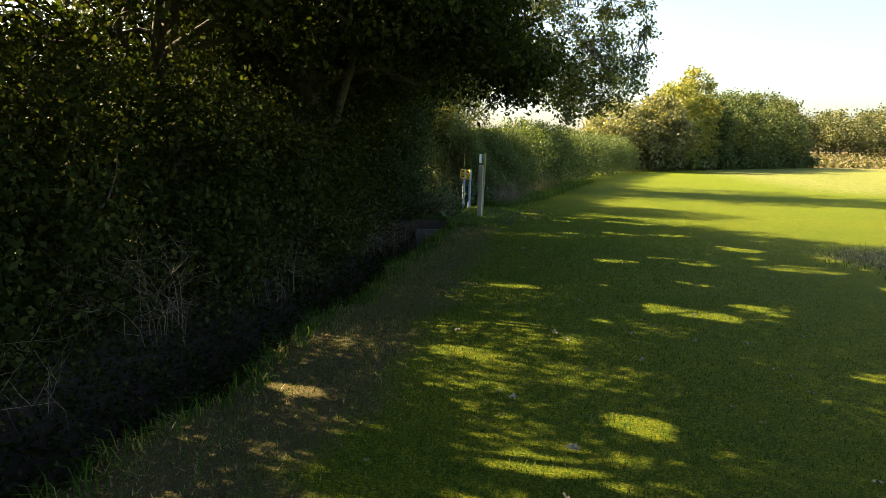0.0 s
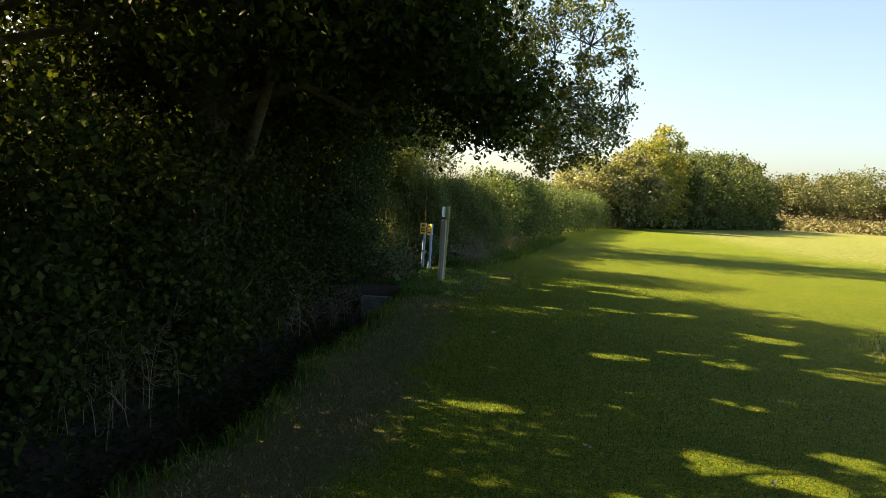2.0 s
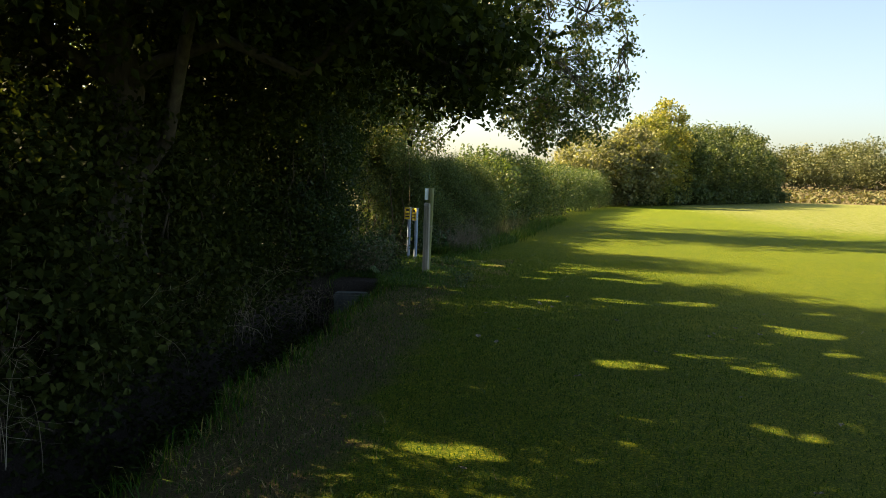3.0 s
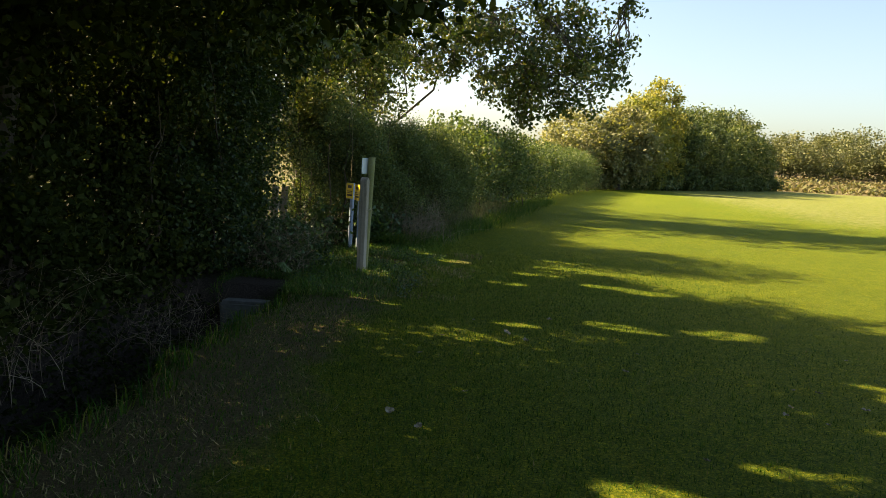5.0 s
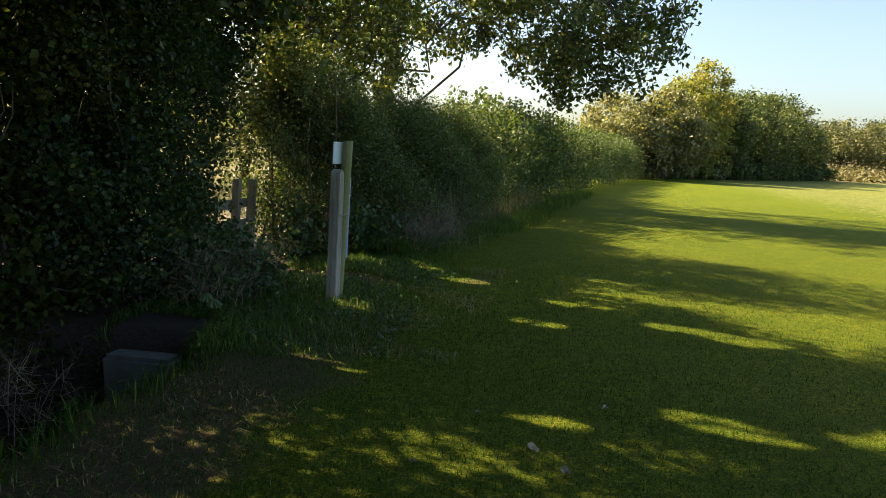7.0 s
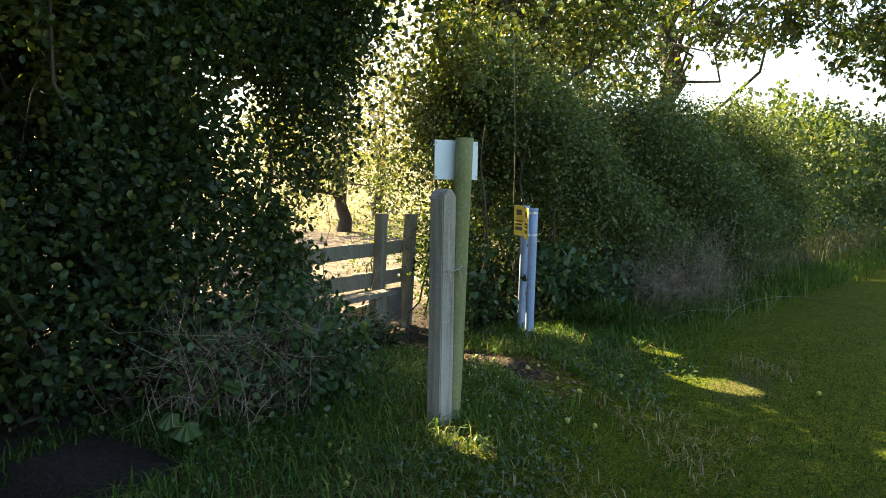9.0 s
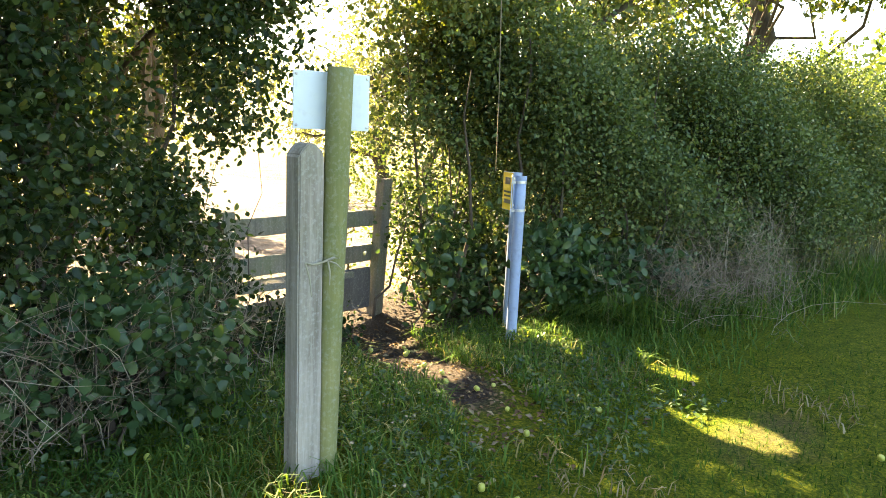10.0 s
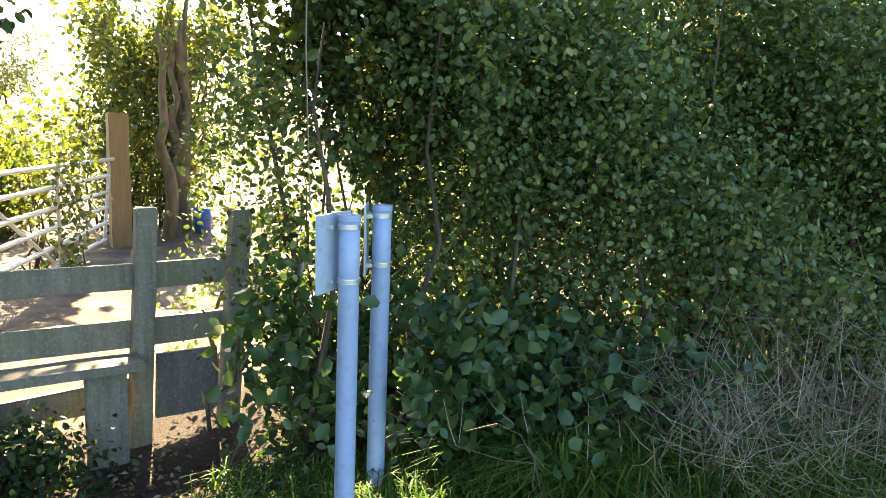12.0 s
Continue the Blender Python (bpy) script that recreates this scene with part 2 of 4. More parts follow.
def box_bm(x0, x1, y0, y1, z0, z1, bev=0.006, wob=0.0, seed=0, head=False):
    bm = bmesh.new()
    bmesh.ops.create_cube(bm, size=1)
    for v in bm.verts:
        v.co = Vector((x0 if v.co.x < 0 else x1, y0 if v.co.y < 0 else y1, z0 if v.co.z < 0 else z1))
    longest = max(range(3), key=lambda i: (x1 - x0, y1 - y0, z1 - z0)[i])
    edges = [e for e in bm.edges if abs((e.verts[0].co - e.verts[1].co)[longest]) > 1e-4]
    bmesh.ops.subdivide_edges(bm, edges=edges, cuts=7)
    if head:
        bmesh.ops.subdivide_edges(bm, edges=[e for e in bm.edges if abs(e.verts[0].co.y - e.verts[1].co.y) > 0.01], cuts=5)
    if wob:
        for v in bm.verts:
            v.co += Vector(noise.noise_vector(v.co * 3.0 + Vector((seed, seed * 2, 0)))) * wob
    if bev:
        bmesh.ops.bevel(bm, geom=[e for e in bm.edges if len(e.link_faces) == 2 and e.calc_face_angle(0) > 0.8], offset=bev, segments=2, affect="EDGES")
    return bm


def tube_arrays(points, radii, sides=7, closed_end=True):
    pts = [Vector(p) for p in points]
    verts, faces = [], []
    ref = Vector((0.31, 0.77, 0.2)).normalized()
    for i, p in enumerate(pts):
        d = (pts[min(i + 1, len(pts) - 1)] - pts[max(i - 1, 0)]).normalized()
        u = d.cross(ref if abs(d.dot(ref)) < 0.9 else Vector((1, 0, 0))).normalized()
        w = d.cross(u)
        for k in range(sides):
            a = 2 * math.pi * k / sides
            verts.append(p + (u * math.cos(a) + w * math.sin(a)) * radii[i])
    for i in range(len(pts) - 1):
        for k in range(sides):
            a, b = i * sides + k, i * sides + (k + 1) % sides
            faces.append((a, b, b + sides, a + sides))
    if closed_end:
        for ring in (0, len(pts) - 1):
            mid_i = len(verts)
            verts.append(pts[ring])
            for k in range(sides):
                a, b = ring * sides + k, ring * sides + (k + 1) % sides
                faces.append((a, b, mid_i, mid_i))
    return verts, faces


class Tubes:
    """Gathers tubes into one mesh."""

    def __init__(self):
        self.v, self.f = [], []

    def add(self, points, radii, sides=6):
        v, f = tube_arrays(points, radii, sides, False)
        o = len(self.v)
        self.v += v
        self.f += [tuple(i + o for i in q) for q in f]

    def mesh(self, name, material):
        return mesh_from(name, [tuple(p) for p in self.v], self.f, material, True)


def bend(a, b, n, wob, r):
    """A crooked line from a to b."""
    a, b = Vector(a), Vector(b)
    out = []
    for i in range(n + 1):
        f = i / n
        p = a.lerp(b, f)
        if 0 < i < n:
            p = p + Vector(r.normal(0, wob, 3).tolist())
        out.append(p)
    return out


def leaf_mesh(name, pts, size, material, r, up=0.5, aspect=0.62, fold=0.18, fine_shape=False):
    """Folded leaves, one at each point."""
    n = len(pts)
    pts = np.asarray(pts, np.float64)
    nor = r.normal(0, 1, (n, 3))
    nor[:, 2] += up
    nor /= np.linalg.norm(nor, axis=1, keepdims=True)
    d = r.normal(0, 1, (n, 3))
    d[:, 2] -= 0.35
    d -= nor * (d * nor).sum(1, keepdims=True)
    d /= np.linalg.norm(d, axis=1, keepdims=True)
    s = np.cross(nor, d)
    L = (size * r.uniform(0.6, 1.35, n))[:, None]
    base, tip = pts - d * L * 0.5, pts + d * L * 0.5
    side = s * L * aspect * 0.5
    lift = nor * L * fold - d * L * 0.06
    if fine_shape:
        b1, b2, lo, hi = pts - d * L * 0.22, pts + d * L * 0.18, lift * 0.8, lift * 0.75
        v = np.stack([base, b1 + side * 0.85 + lo, b2 + side * 0.9 + hi, tip, b2 - side * 0.9 + hi, b1 - side * 0.85 + lo], 1).reshape(-1, 3)
        i = np.arange(n)[:, None] * 6
        f = np.concatenate([i + np.array(k) for k in ([0, 1, 2], [0, 2, 3], [0, 3, 4], [0, 4, 5])], 1).reshape(-1, 3)
        return mesh_from(name, v, f, material)
    v = np.stack([base, pts + side + lift, tip, pts - side + lift], 1).reshape(-1, 3)
    i = np.arange(n)[:, None] * 4
    f = np.concatenate([i + np.array([0, 1, 2]), i + np.array([0, 2, 3])], 1).reshape(-1, 3)
    return mesh_from(name, v, f, material)


def blade_mesh(name, pts, height, width, material, r, lean=0.5, short=False):
    """Grass blades: bent, tapering, two triangles and a tip."""
    n = len(pts)
    pts = np.asarray(pts, np.float64)
    h = (height * r.uniform(0.45, 1.3, n))[:, None]
    a = r.uniform(0, 2 * np.pi, n)
    out = np.stack([np.cos(a), np.sin(a), np.zeros(n)], 1)
    s = np.stack([-np.sin(a), np.cos(a), np.zeros(n)], 1) * (width * r.uniform(0.6, 1.3, n))[:, None]
    ln = (lean * r.uniform(0.1, 1.3, n))[:, None]
    up = np.array([0, 0, 1.0])
    m = pts + up * h * 0.6 + out * h * ln * 0.3
    t = pts + up * h * np.maximum(0.15, 1 - 0.35 * ln) + out * h * ln
    if short:
        v = np.stack([pts - s, pts + s, t], 1).reshape(-1, 3)
        return mesh_from(name, v, np.arange(3 * n).reshape(-1, 3), material)
    v = np.stack([pts - s, pts + s, m + s * 0.7, m - s * 0.7, t], 1).reshape(-1, 3)
    i = np.arange(n)[:, None] * 5
    f = np.concatenate([i + np.array(k) for k in ([0, 1, 2], [0, 2, 3], [3, 2, 4])], 1).reshape(-1, 3)
    return mesh_from(name, v, f, material)


def clumps(r, blobs, count, per, spread, hollow=0.35):
    """Clump centres inside ellipsoids (centre, radii, weight), and leaf points round them."""
    w = np.array([b[2] for b in blobs], float)
    pick = r.choice(len(blobs), count, p=w / w.sum())
    d = r.normal(0, 1, (count, 3))
    d /= np.linalg.norm(d, axis=1, keepdims=True)
    rad = r.uniform(hollow ** 3, 1, count) ** (1 / 3)
    cen = np.array([b[0] for b in blobs])[pick] + d * rad[:, None] * np.array([b[1] for b in blobs])[pick]
    pts = (cen[:, None, :] + r.normal(0, 1, (count, per, 3)) * spread * np.array([1, 1, 0.75])).reshape(-1, 3)
    return cen, pts


def smooth01(a, b, x):
    t = np.clip((x - a) / (b - a), 0, 1)
    return t * t * (3 - 2 * t)


# holes cut in the leaves along the sun's direction, so flecks reach the lawn
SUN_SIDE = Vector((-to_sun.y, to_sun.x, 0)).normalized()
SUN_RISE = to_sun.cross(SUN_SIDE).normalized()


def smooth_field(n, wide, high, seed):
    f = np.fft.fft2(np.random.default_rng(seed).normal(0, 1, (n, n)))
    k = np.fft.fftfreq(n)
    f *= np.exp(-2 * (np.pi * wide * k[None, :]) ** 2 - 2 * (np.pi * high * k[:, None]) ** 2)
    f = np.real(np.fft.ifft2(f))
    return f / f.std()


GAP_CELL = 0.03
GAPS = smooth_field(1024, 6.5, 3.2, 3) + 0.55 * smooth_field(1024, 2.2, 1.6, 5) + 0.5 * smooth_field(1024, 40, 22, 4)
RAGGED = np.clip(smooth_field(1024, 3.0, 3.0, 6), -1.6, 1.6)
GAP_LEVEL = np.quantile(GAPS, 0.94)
# spots to be lit (x, y, z, radius); leaves sunward of them are removed
SUN_SPOTS = [(-0.05, 12.5, 0, 0.36), (-0.85, 10.45, 0, 0.28), (-1.8, 12.15, 0, 0.25), (-2.3, 13.38, 0.45, 0.45), (-2.4, 13.6, 1.3, 0.18), (1.7, 13.2, 0, 0.3), (-3.25, 9.35, 2.05, 0.4), (-5.3, 13.0, 0, 1.3), (-4.5, 12.5, 0, 0.8),
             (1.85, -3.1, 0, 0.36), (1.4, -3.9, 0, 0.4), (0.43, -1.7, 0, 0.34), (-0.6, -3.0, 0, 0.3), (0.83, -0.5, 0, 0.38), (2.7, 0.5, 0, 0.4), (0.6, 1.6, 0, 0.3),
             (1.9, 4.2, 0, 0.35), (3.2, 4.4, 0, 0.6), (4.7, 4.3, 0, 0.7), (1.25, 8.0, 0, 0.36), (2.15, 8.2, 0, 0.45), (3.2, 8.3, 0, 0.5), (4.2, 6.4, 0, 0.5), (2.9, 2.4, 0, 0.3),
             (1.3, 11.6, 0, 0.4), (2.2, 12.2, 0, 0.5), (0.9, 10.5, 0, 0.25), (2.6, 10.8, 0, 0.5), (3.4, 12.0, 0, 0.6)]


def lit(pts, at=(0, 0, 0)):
    """Drops leaves on rays toward the sun, so flecks land at set spots."""
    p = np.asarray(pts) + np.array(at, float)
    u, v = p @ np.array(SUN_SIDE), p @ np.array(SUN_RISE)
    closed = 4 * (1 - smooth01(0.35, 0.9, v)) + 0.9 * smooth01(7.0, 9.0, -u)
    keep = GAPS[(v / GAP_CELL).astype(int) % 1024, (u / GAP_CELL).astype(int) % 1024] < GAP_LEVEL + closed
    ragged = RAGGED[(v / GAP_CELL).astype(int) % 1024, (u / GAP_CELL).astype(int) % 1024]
    for x, y, z, rad in SUN_SPOTS:
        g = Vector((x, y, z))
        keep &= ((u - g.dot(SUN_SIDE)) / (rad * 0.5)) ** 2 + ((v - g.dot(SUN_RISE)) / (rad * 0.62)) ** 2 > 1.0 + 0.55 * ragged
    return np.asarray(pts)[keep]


# ---- ground ----
def edge(y):
    y = np.asarray(y, float)
    wave = 0.07 * np.sin(1.7 * y) + 0.06 * np.sin(3.9 * y + 1) + 0.035 * np.sin(9.3 * y)
    return np.interp(y, [-30, -5, 2, 8.7], [-0.9, -1.07, -1.2, -1.55]) + wave


def hedge_front(y):
    return np.interp(y, [12.9, 13.5, 14.2, 15.2, 17.5, 26, 43, 55, 62], [-2.15, -1.9, -1.5, -1.1, -0.55, 0.5, 2.7, 5.2, 7.0])


def ground_z(x, y):
    x, y = np.asarray(x, float), np.asarray(y, float)
    e = edge(y)
    along = 1 - smooth01(8.5, 9.0, y)
    inside = smooth01(0.0, 0.45, e - x) * (1 - smooth01(1.05, 1.75, e - x))
    z = -0.85 * inside * along
    z += 0.10 * smooth01(1.5, 2.6, e - x) * (1 - smooth01(9.5, 11, y))
    z += -0.15 * np.exp(-((x + 3.0) ** 2 / 1.2 + (y - 12.5) ** 2 / 0.8))
    z += 0.045 * np.clip(-x - 14, 0, 110)
    z += 0.9 * np.exp(-((x + 9.6) ** 2 / 1.1 + (y - 15.2) ** 2 / 1.0)) * 0.3
    z += 0.035 * np.clip(y - 118 - 0.1 * x, 0, 400)
    z += 0.02 * np.sin(x * 1.7 + y * 0.6) * np.cos(y * 1.3) * smooth01(-6, 0, -np.abs(x))
    return z


def graded(lo, hi, fine_lo, fine_hi, step):
    vals = list(np.arange(fine_lo, fine_hi + 1e-6, step))
    s, v = step, fine_hi
    while v < hi:
        s *= 1.16
        v += s
        vals.append(v)
    s, v = step, fine_lo
    while v > lo:
        s *= 1.16
        v -= s
        vals.insert(0, v)
    return np.array(vals)


gx, gy = graded(-900, 900, -4.4, 3.0, 0.11), graded(-300, 1400, -9.0, 15.0, 0.12)
GX, GY = np.meshgrid(gx, gy)
GZ = ground_z(GX, GY)
nx, ny = len(gx), len(gy)
idx = (np.arange(ny - 1)[:, None] * nx + np.arange(nx - 1)[None, :]).ravel()
gm = mesh_from("ground", np.stack([GX, GY, GZ], -1).reshape(-1, 3), np.stack([idx, idx + 1, idx + nx + 1, idx + nx], 1), GROUND, True)


def attribute(name, values):
    gm.attributes.new(name, "FLOAT", "POINT").data.foreach_set("value", values.ravel().astype(np.float32))


E_ = edge(GY)
along = 1 - smooth01(8.8, 11.5, GY)
# verge is dry grass; the round spot is a sun patch painted in colour
attribute("dry", np.maximum(0.85 * smooth01(1.9, 0.4, GX - E_) * along * smooth01(-0.1, 0.1, GX - E_ + 0.4),
                            0.55 * np.exp(-((GX - 0.1) ** 2 / 0.15 + (GY - 12.5) ** 2 / 0.6))))
path_d = np.abs((GX + 3.2) * 0.40 + (GY - 12.75) * 0.92)
attribute("earth", np.maximum(np.maximum(0.85 * smooth01(0.38, 0.08, path_d) * smooth01(-0.6, -1.4, GX) * (GX > -4.5), 0.8 * smooth01(0.1, -0.3, GX - E_) * (GY < 9.5)),
                              0.75 * smooth01(-1.9, -2.5, GX) * (GY < 30) * (GX > -5)))
attribute("pasture", smooth01(-4.0, -6.0, GX) * smooth01(140, 100, GY))
attribute("yard", smooth01(-3.2, -3.8, GX) * smooth01(-26, -16, GX) * smooth01(6, 9, GY) * smooth01(24, 17, GY))
attribute("bracken", smooth01(104, 112, GY - 0.25 * (GX - 30)) * (GX > 0))
# the painted sun tone grows towards the far right of the field
attribute("far_glare", 0.44 * smooth01(1.5, 16, GX) * smooth01(12, 34, GY))
tagged(new("ground", gm), "mown green sports field with dry verge, ditch and earth yard", "ground", kind="structure")


# ---- grass ----
def scatter(n, x0, x1, y0, y1, r, keep):
    x, y = r.uniform(x0, x1, n), r.uniform(y0, y1, n)
    k = keep(x, y) & ~((x > -2.45) & (x < -1.72) & (y > 8.55) & (y < 9.4))
    x, y = x[k], y[k]
    return np.stack([x, y, ground_z(x, y) - 0.004], 1)


def on_path(x, y):
    return (np.abs((x + 3.2) * 0.40 + (y - 12.75) * 0.92) < 0.24 + 0.08 * np.sin(x * 7 + y * 5)) & (x < -0.7)


def patchy(x, y, scale, level):
    return np.sin(x * scale + 1.3 * np.sin(y * scale * 0.7)) * np.cos(y * scale * 1.1 + x * scale * 0.3) > level


pts = scatter(330000, -1.7, 5.6, -6.5, 15.5, rng, lambda x, y: (x > edge(y) + 0.02) & ~on_path(x, y) & (x > np.where(y > 12.5, hedge_front(y), -9)) & (rng.uniform(0, 1, len(x)) < np.clip(1.15 - x * 0.22, 0, 1) * np.clip((15.5 - y) / 4, 0, 1)))
tagged(new("lawn_grass", blade_mesh("lawn_grass", pts, 0.035, 0.0038, GRASS, rng, 0.8, True)), "short mown green grass blades on the field", "grass", kind="stuff")
pts = scatter(36000, -1.7, 0.9, -6.5, 11.0, rng, lambda x, y: (x > edge(y) - 0.1) & (rng.uniform(0, 1, len(x)) < np.clip(1.1 - (x - edge(y)) * 0.8, 0.02, 1)) & (patchy(x, y, 2.1, -0.3)))
tagged(new("dry_verge_grass", blade_mesh("dry_verge_grass", pts, 0.055, 0.0035, STRAW, rng, 2.2, True)), "dry straw-coloured cut grass on the ditch verge", "grass", kind="stuff")
pts = scatter(9000, -1.9, -0.6, -6.5, 9.0, rng, lambda x, y: (np.abs(x - edge(y)) < 0.2))
tagged(new("ditch_edge_grass", blade_mesh("ditch_edge_grass", pts, 0.15, 0.004, GRASS, rng, 1.2)), "ragged green grass along the ditch edge", "grass", kind="stuff")
pts = scatter(60000, -3.2, 1.0, 8.6, 18.0, rng, lambda x, y: ~on_path(x, y) & (x > -2.6) & (x < 0.4) & (x > np.where(y > 12.9, hedge_front(y) - 0.35, -2.6)) & (rng.uniform(0, 1, len(x)) < np.clip(0.6 - (x + 1.0) * 0.8, 0.0, 1)))
tagged(new("rough_grass", blade_mesh("rough_grass", pts, 0.12, 0.0042, LUSH, rng, 1.7)), "longer rough green grass below the hedge and posts", "grass", kind="stuff")
ys = 13.8 + 20 * rng.uniform(0, 1, 36000) ** 1.6
xs = hedge_front(ys) + rng.normal(0.02, 0.22, 36000)
pts = np.stack([xs, ys, ground_z(xs, ys)], 1)
tagged(new("hedge_foot_grass", blade_mesh("hedge_foot_grass", pts, 0.3, 0.005, LUSH, rng, 1.4)), "tall green grass at the foot of the hedge", "grass", kind="stuff")
ys = rng.uniform(14.6, 24, 1700)
xs = hedge_front(ys) + rng.normal(-0.12, 0.16, 1700)
pts = np.stack([xs, ys, ground_z(xs, ys)], 1)
tagged(new("seeding_grass", blade_mesh("seeding_grass", pts, 0.8, 0.0035, SEED, rng, 0.9)), "tall pale seeding grass against the hedge", "grass", kind="stuff")
a = rng.uniform(0, 2 * np.pi, 16000)
q = np.abs(rng.normal(0, 0.5, 16000))
xs, ys = 6.9 + 1.2 * q * np.cos(a), 5.6 + 1.6 * q * np.sin(a)
pts = np.stack([xs, ys, ground_z(xs, ys)], 1)
tagged(new("uncut_grass_patch", blade_mesh("uncut_grass_patch", pts[:9000], 0.11, 0.005, SEED, rng, 2.6)), "dry uncut grass patch standing on the mown field", "grass", kind="stuff")
tagged(new("uncut_green_grass", blade_mesh("uncut_green_grass", pts[9000:], 0.10, 0.005, GRASS, rng, 1.9)), "green uncut grass patch standing on the mown field", "grass", kind="stuff")


# uses the shade-darkened leaf, so the ditch bank reads as deep shade
pts = scatter(60000, -3.6, -0.9, -9, 8.8, rng, lambda x, y: (x < edge(y) - 0.12) & (x > edge(y) - 2.0) & (rng.uniform(0, 1, len(x)) < np.clip((edge(y) - x) * 0.9, 0.15, 1)))
pts[:, 2] += rng.uniform(0.0, 0.16, len(pts))
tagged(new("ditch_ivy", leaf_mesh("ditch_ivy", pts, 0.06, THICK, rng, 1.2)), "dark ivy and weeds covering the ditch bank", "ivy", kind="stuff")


# ---- trees ----
def tree(name, at, height, trunk_r, blobs, count, per, spread, size, leaf, bark, label, seed, limbs=9, fork=0.3, up=0.5, category="tree", group="", hollow=0.35, twigs=140, lean=(0, 0), limb=0.5, gaps=False):
    r = np.random.default_rng(seed)
    t = thing(name, at, label, category, group)
    cen, pts = clumps(r, blobs, count, per, spread, hollow)
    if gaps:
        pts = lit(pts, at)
    crown_top = max(b[0][2] for b in blobs)
    trunk = Tubes()
    tip = Vector((lean[0], lean[1], crown_top))
    line = bend((0, 0, -0.1), tip, 9, trunk_r * 0.5, r)
    trunk.add(line, [trunk_r * (1.25 if i == 0 else 1 - 0.085 * i) for i in range(10)], 10)
    under("trunk", trunk.mesh("trunk", bark), t)
    order = r.permutation(len(cen))
    arms = []
    for k in range(limbs):
        goal = Vector(cen[order[k]].tolist())
        f = fork + (0.85 - fork) * k / max(1, limbs - 1)
        p = line[min(8, int(f * 9))]
        tb = Tubes()
        span = (goal - p).length
        arm = [q + Vector((0, 0, 0.13 * span * math.sin(math.pi * j / 6))) for j, q in enumerate(bend(p, goal, 6, (0.04 if limb > 0.4 else 0.06) * span, r))]
        tb.add(arm, [trunk_r * limb * (1 - 0.14 * i) for i in range(7)], 7)
        under("limb", tb.mesh("limb", bark), t)
        arms += arm[2:]
    tw = Tubes()
    joints = np.array([tuple(p) for p in arms + line[3:]])
    for k in order[: min(twigs, len(cen))]:
        g = cen[k]
        j = joints[np.argmin(((joints - g) ** 2).sum(1))]
        ln = float(np.linalg.norm(g - j))
        tw.add(bend(j, g, 4, 0.06 * ln, r), [0.008 + 0.008 * ln * f for f in (1, 0.75, 0.5, 0.3, 0.12)], 4)
    tagged(under("twig_mass", tw.mesh("twig_mass", bark), t), kind="stuff")
    under("crown", leaf_mesh("crown", pts, size, leaf, r, up), t)
    return t


# overhanging trees beyond the ditch
# last two are fillers added to keep sun off the lawn
rows = [(-3.9, -10.2, 8.5), (-3.6, -6.4, 8.0), (-3.9, -2.6, 8.6), (-3.8, 0.9, 8.2), (-3.3, 3.8, 8.0), (-3.7, 6.8, 7.6), (-4.4, 9.6, 7.4), (-5.0, 5.2, 8.0)]
# low second blob on 5 is added against stray sun on the verge
overhang = {1: [((3.4, 1.6, 4.6), (1.5, 2.0, 0.9), 0.9)], 2: [((3.7, 0.2, 4.3), (1.7, 2.0, 0.9), 1.2)], 3: [((3.8, 0.4, 4.2), (1.6, 1.9, 0.9), 1.2)],
            4: [((3.2, 0.4, 3.6), (0.9, 1.4, 1.0), 1.0), ((3.7, 0.7, 2.85), (0.35, 0.7, 0.45), 0.25), ((3.3, 1.8, 3.1), (0.8, 0.9, 0.6), 1.0), ((3.0, -0.2, 4.9), (1.4, 2.0, 0.9), 1.0)], 5: [((2.6, 0.2, 4.4), (1.1, 1.8, 1.0), 0.9), ((0.3, -0.3, 3.0), (1.2, 1.9, 1.0), 1.3)]}
for i, (x, y, h) in enumerate(rows):
    b = [((0.5, 0, 5.4), (2.9, 2.7, 2.7), 4), ((1.9, 0.5, 3.7), (1.5, 2.1, 0.9), 1.5), ((-1.4, -0.4, 4.0), (1.7, 2.3, 2.6), 2.2), ((0.3, 0.4, 7.0), (1.9, 1.8, 1.4), 1)] + overhang.get(i, [])
    # lighter leaf on the last two stands in for backlit glimpses
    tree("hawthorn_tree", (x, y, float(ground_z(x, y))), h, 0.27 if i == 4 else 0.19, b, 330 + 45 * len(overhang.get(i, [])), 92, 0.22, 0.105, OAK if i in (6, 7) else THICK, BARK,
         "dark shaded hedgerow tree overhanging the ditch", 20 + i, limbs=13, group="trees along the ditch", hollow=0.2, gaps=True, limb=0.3)


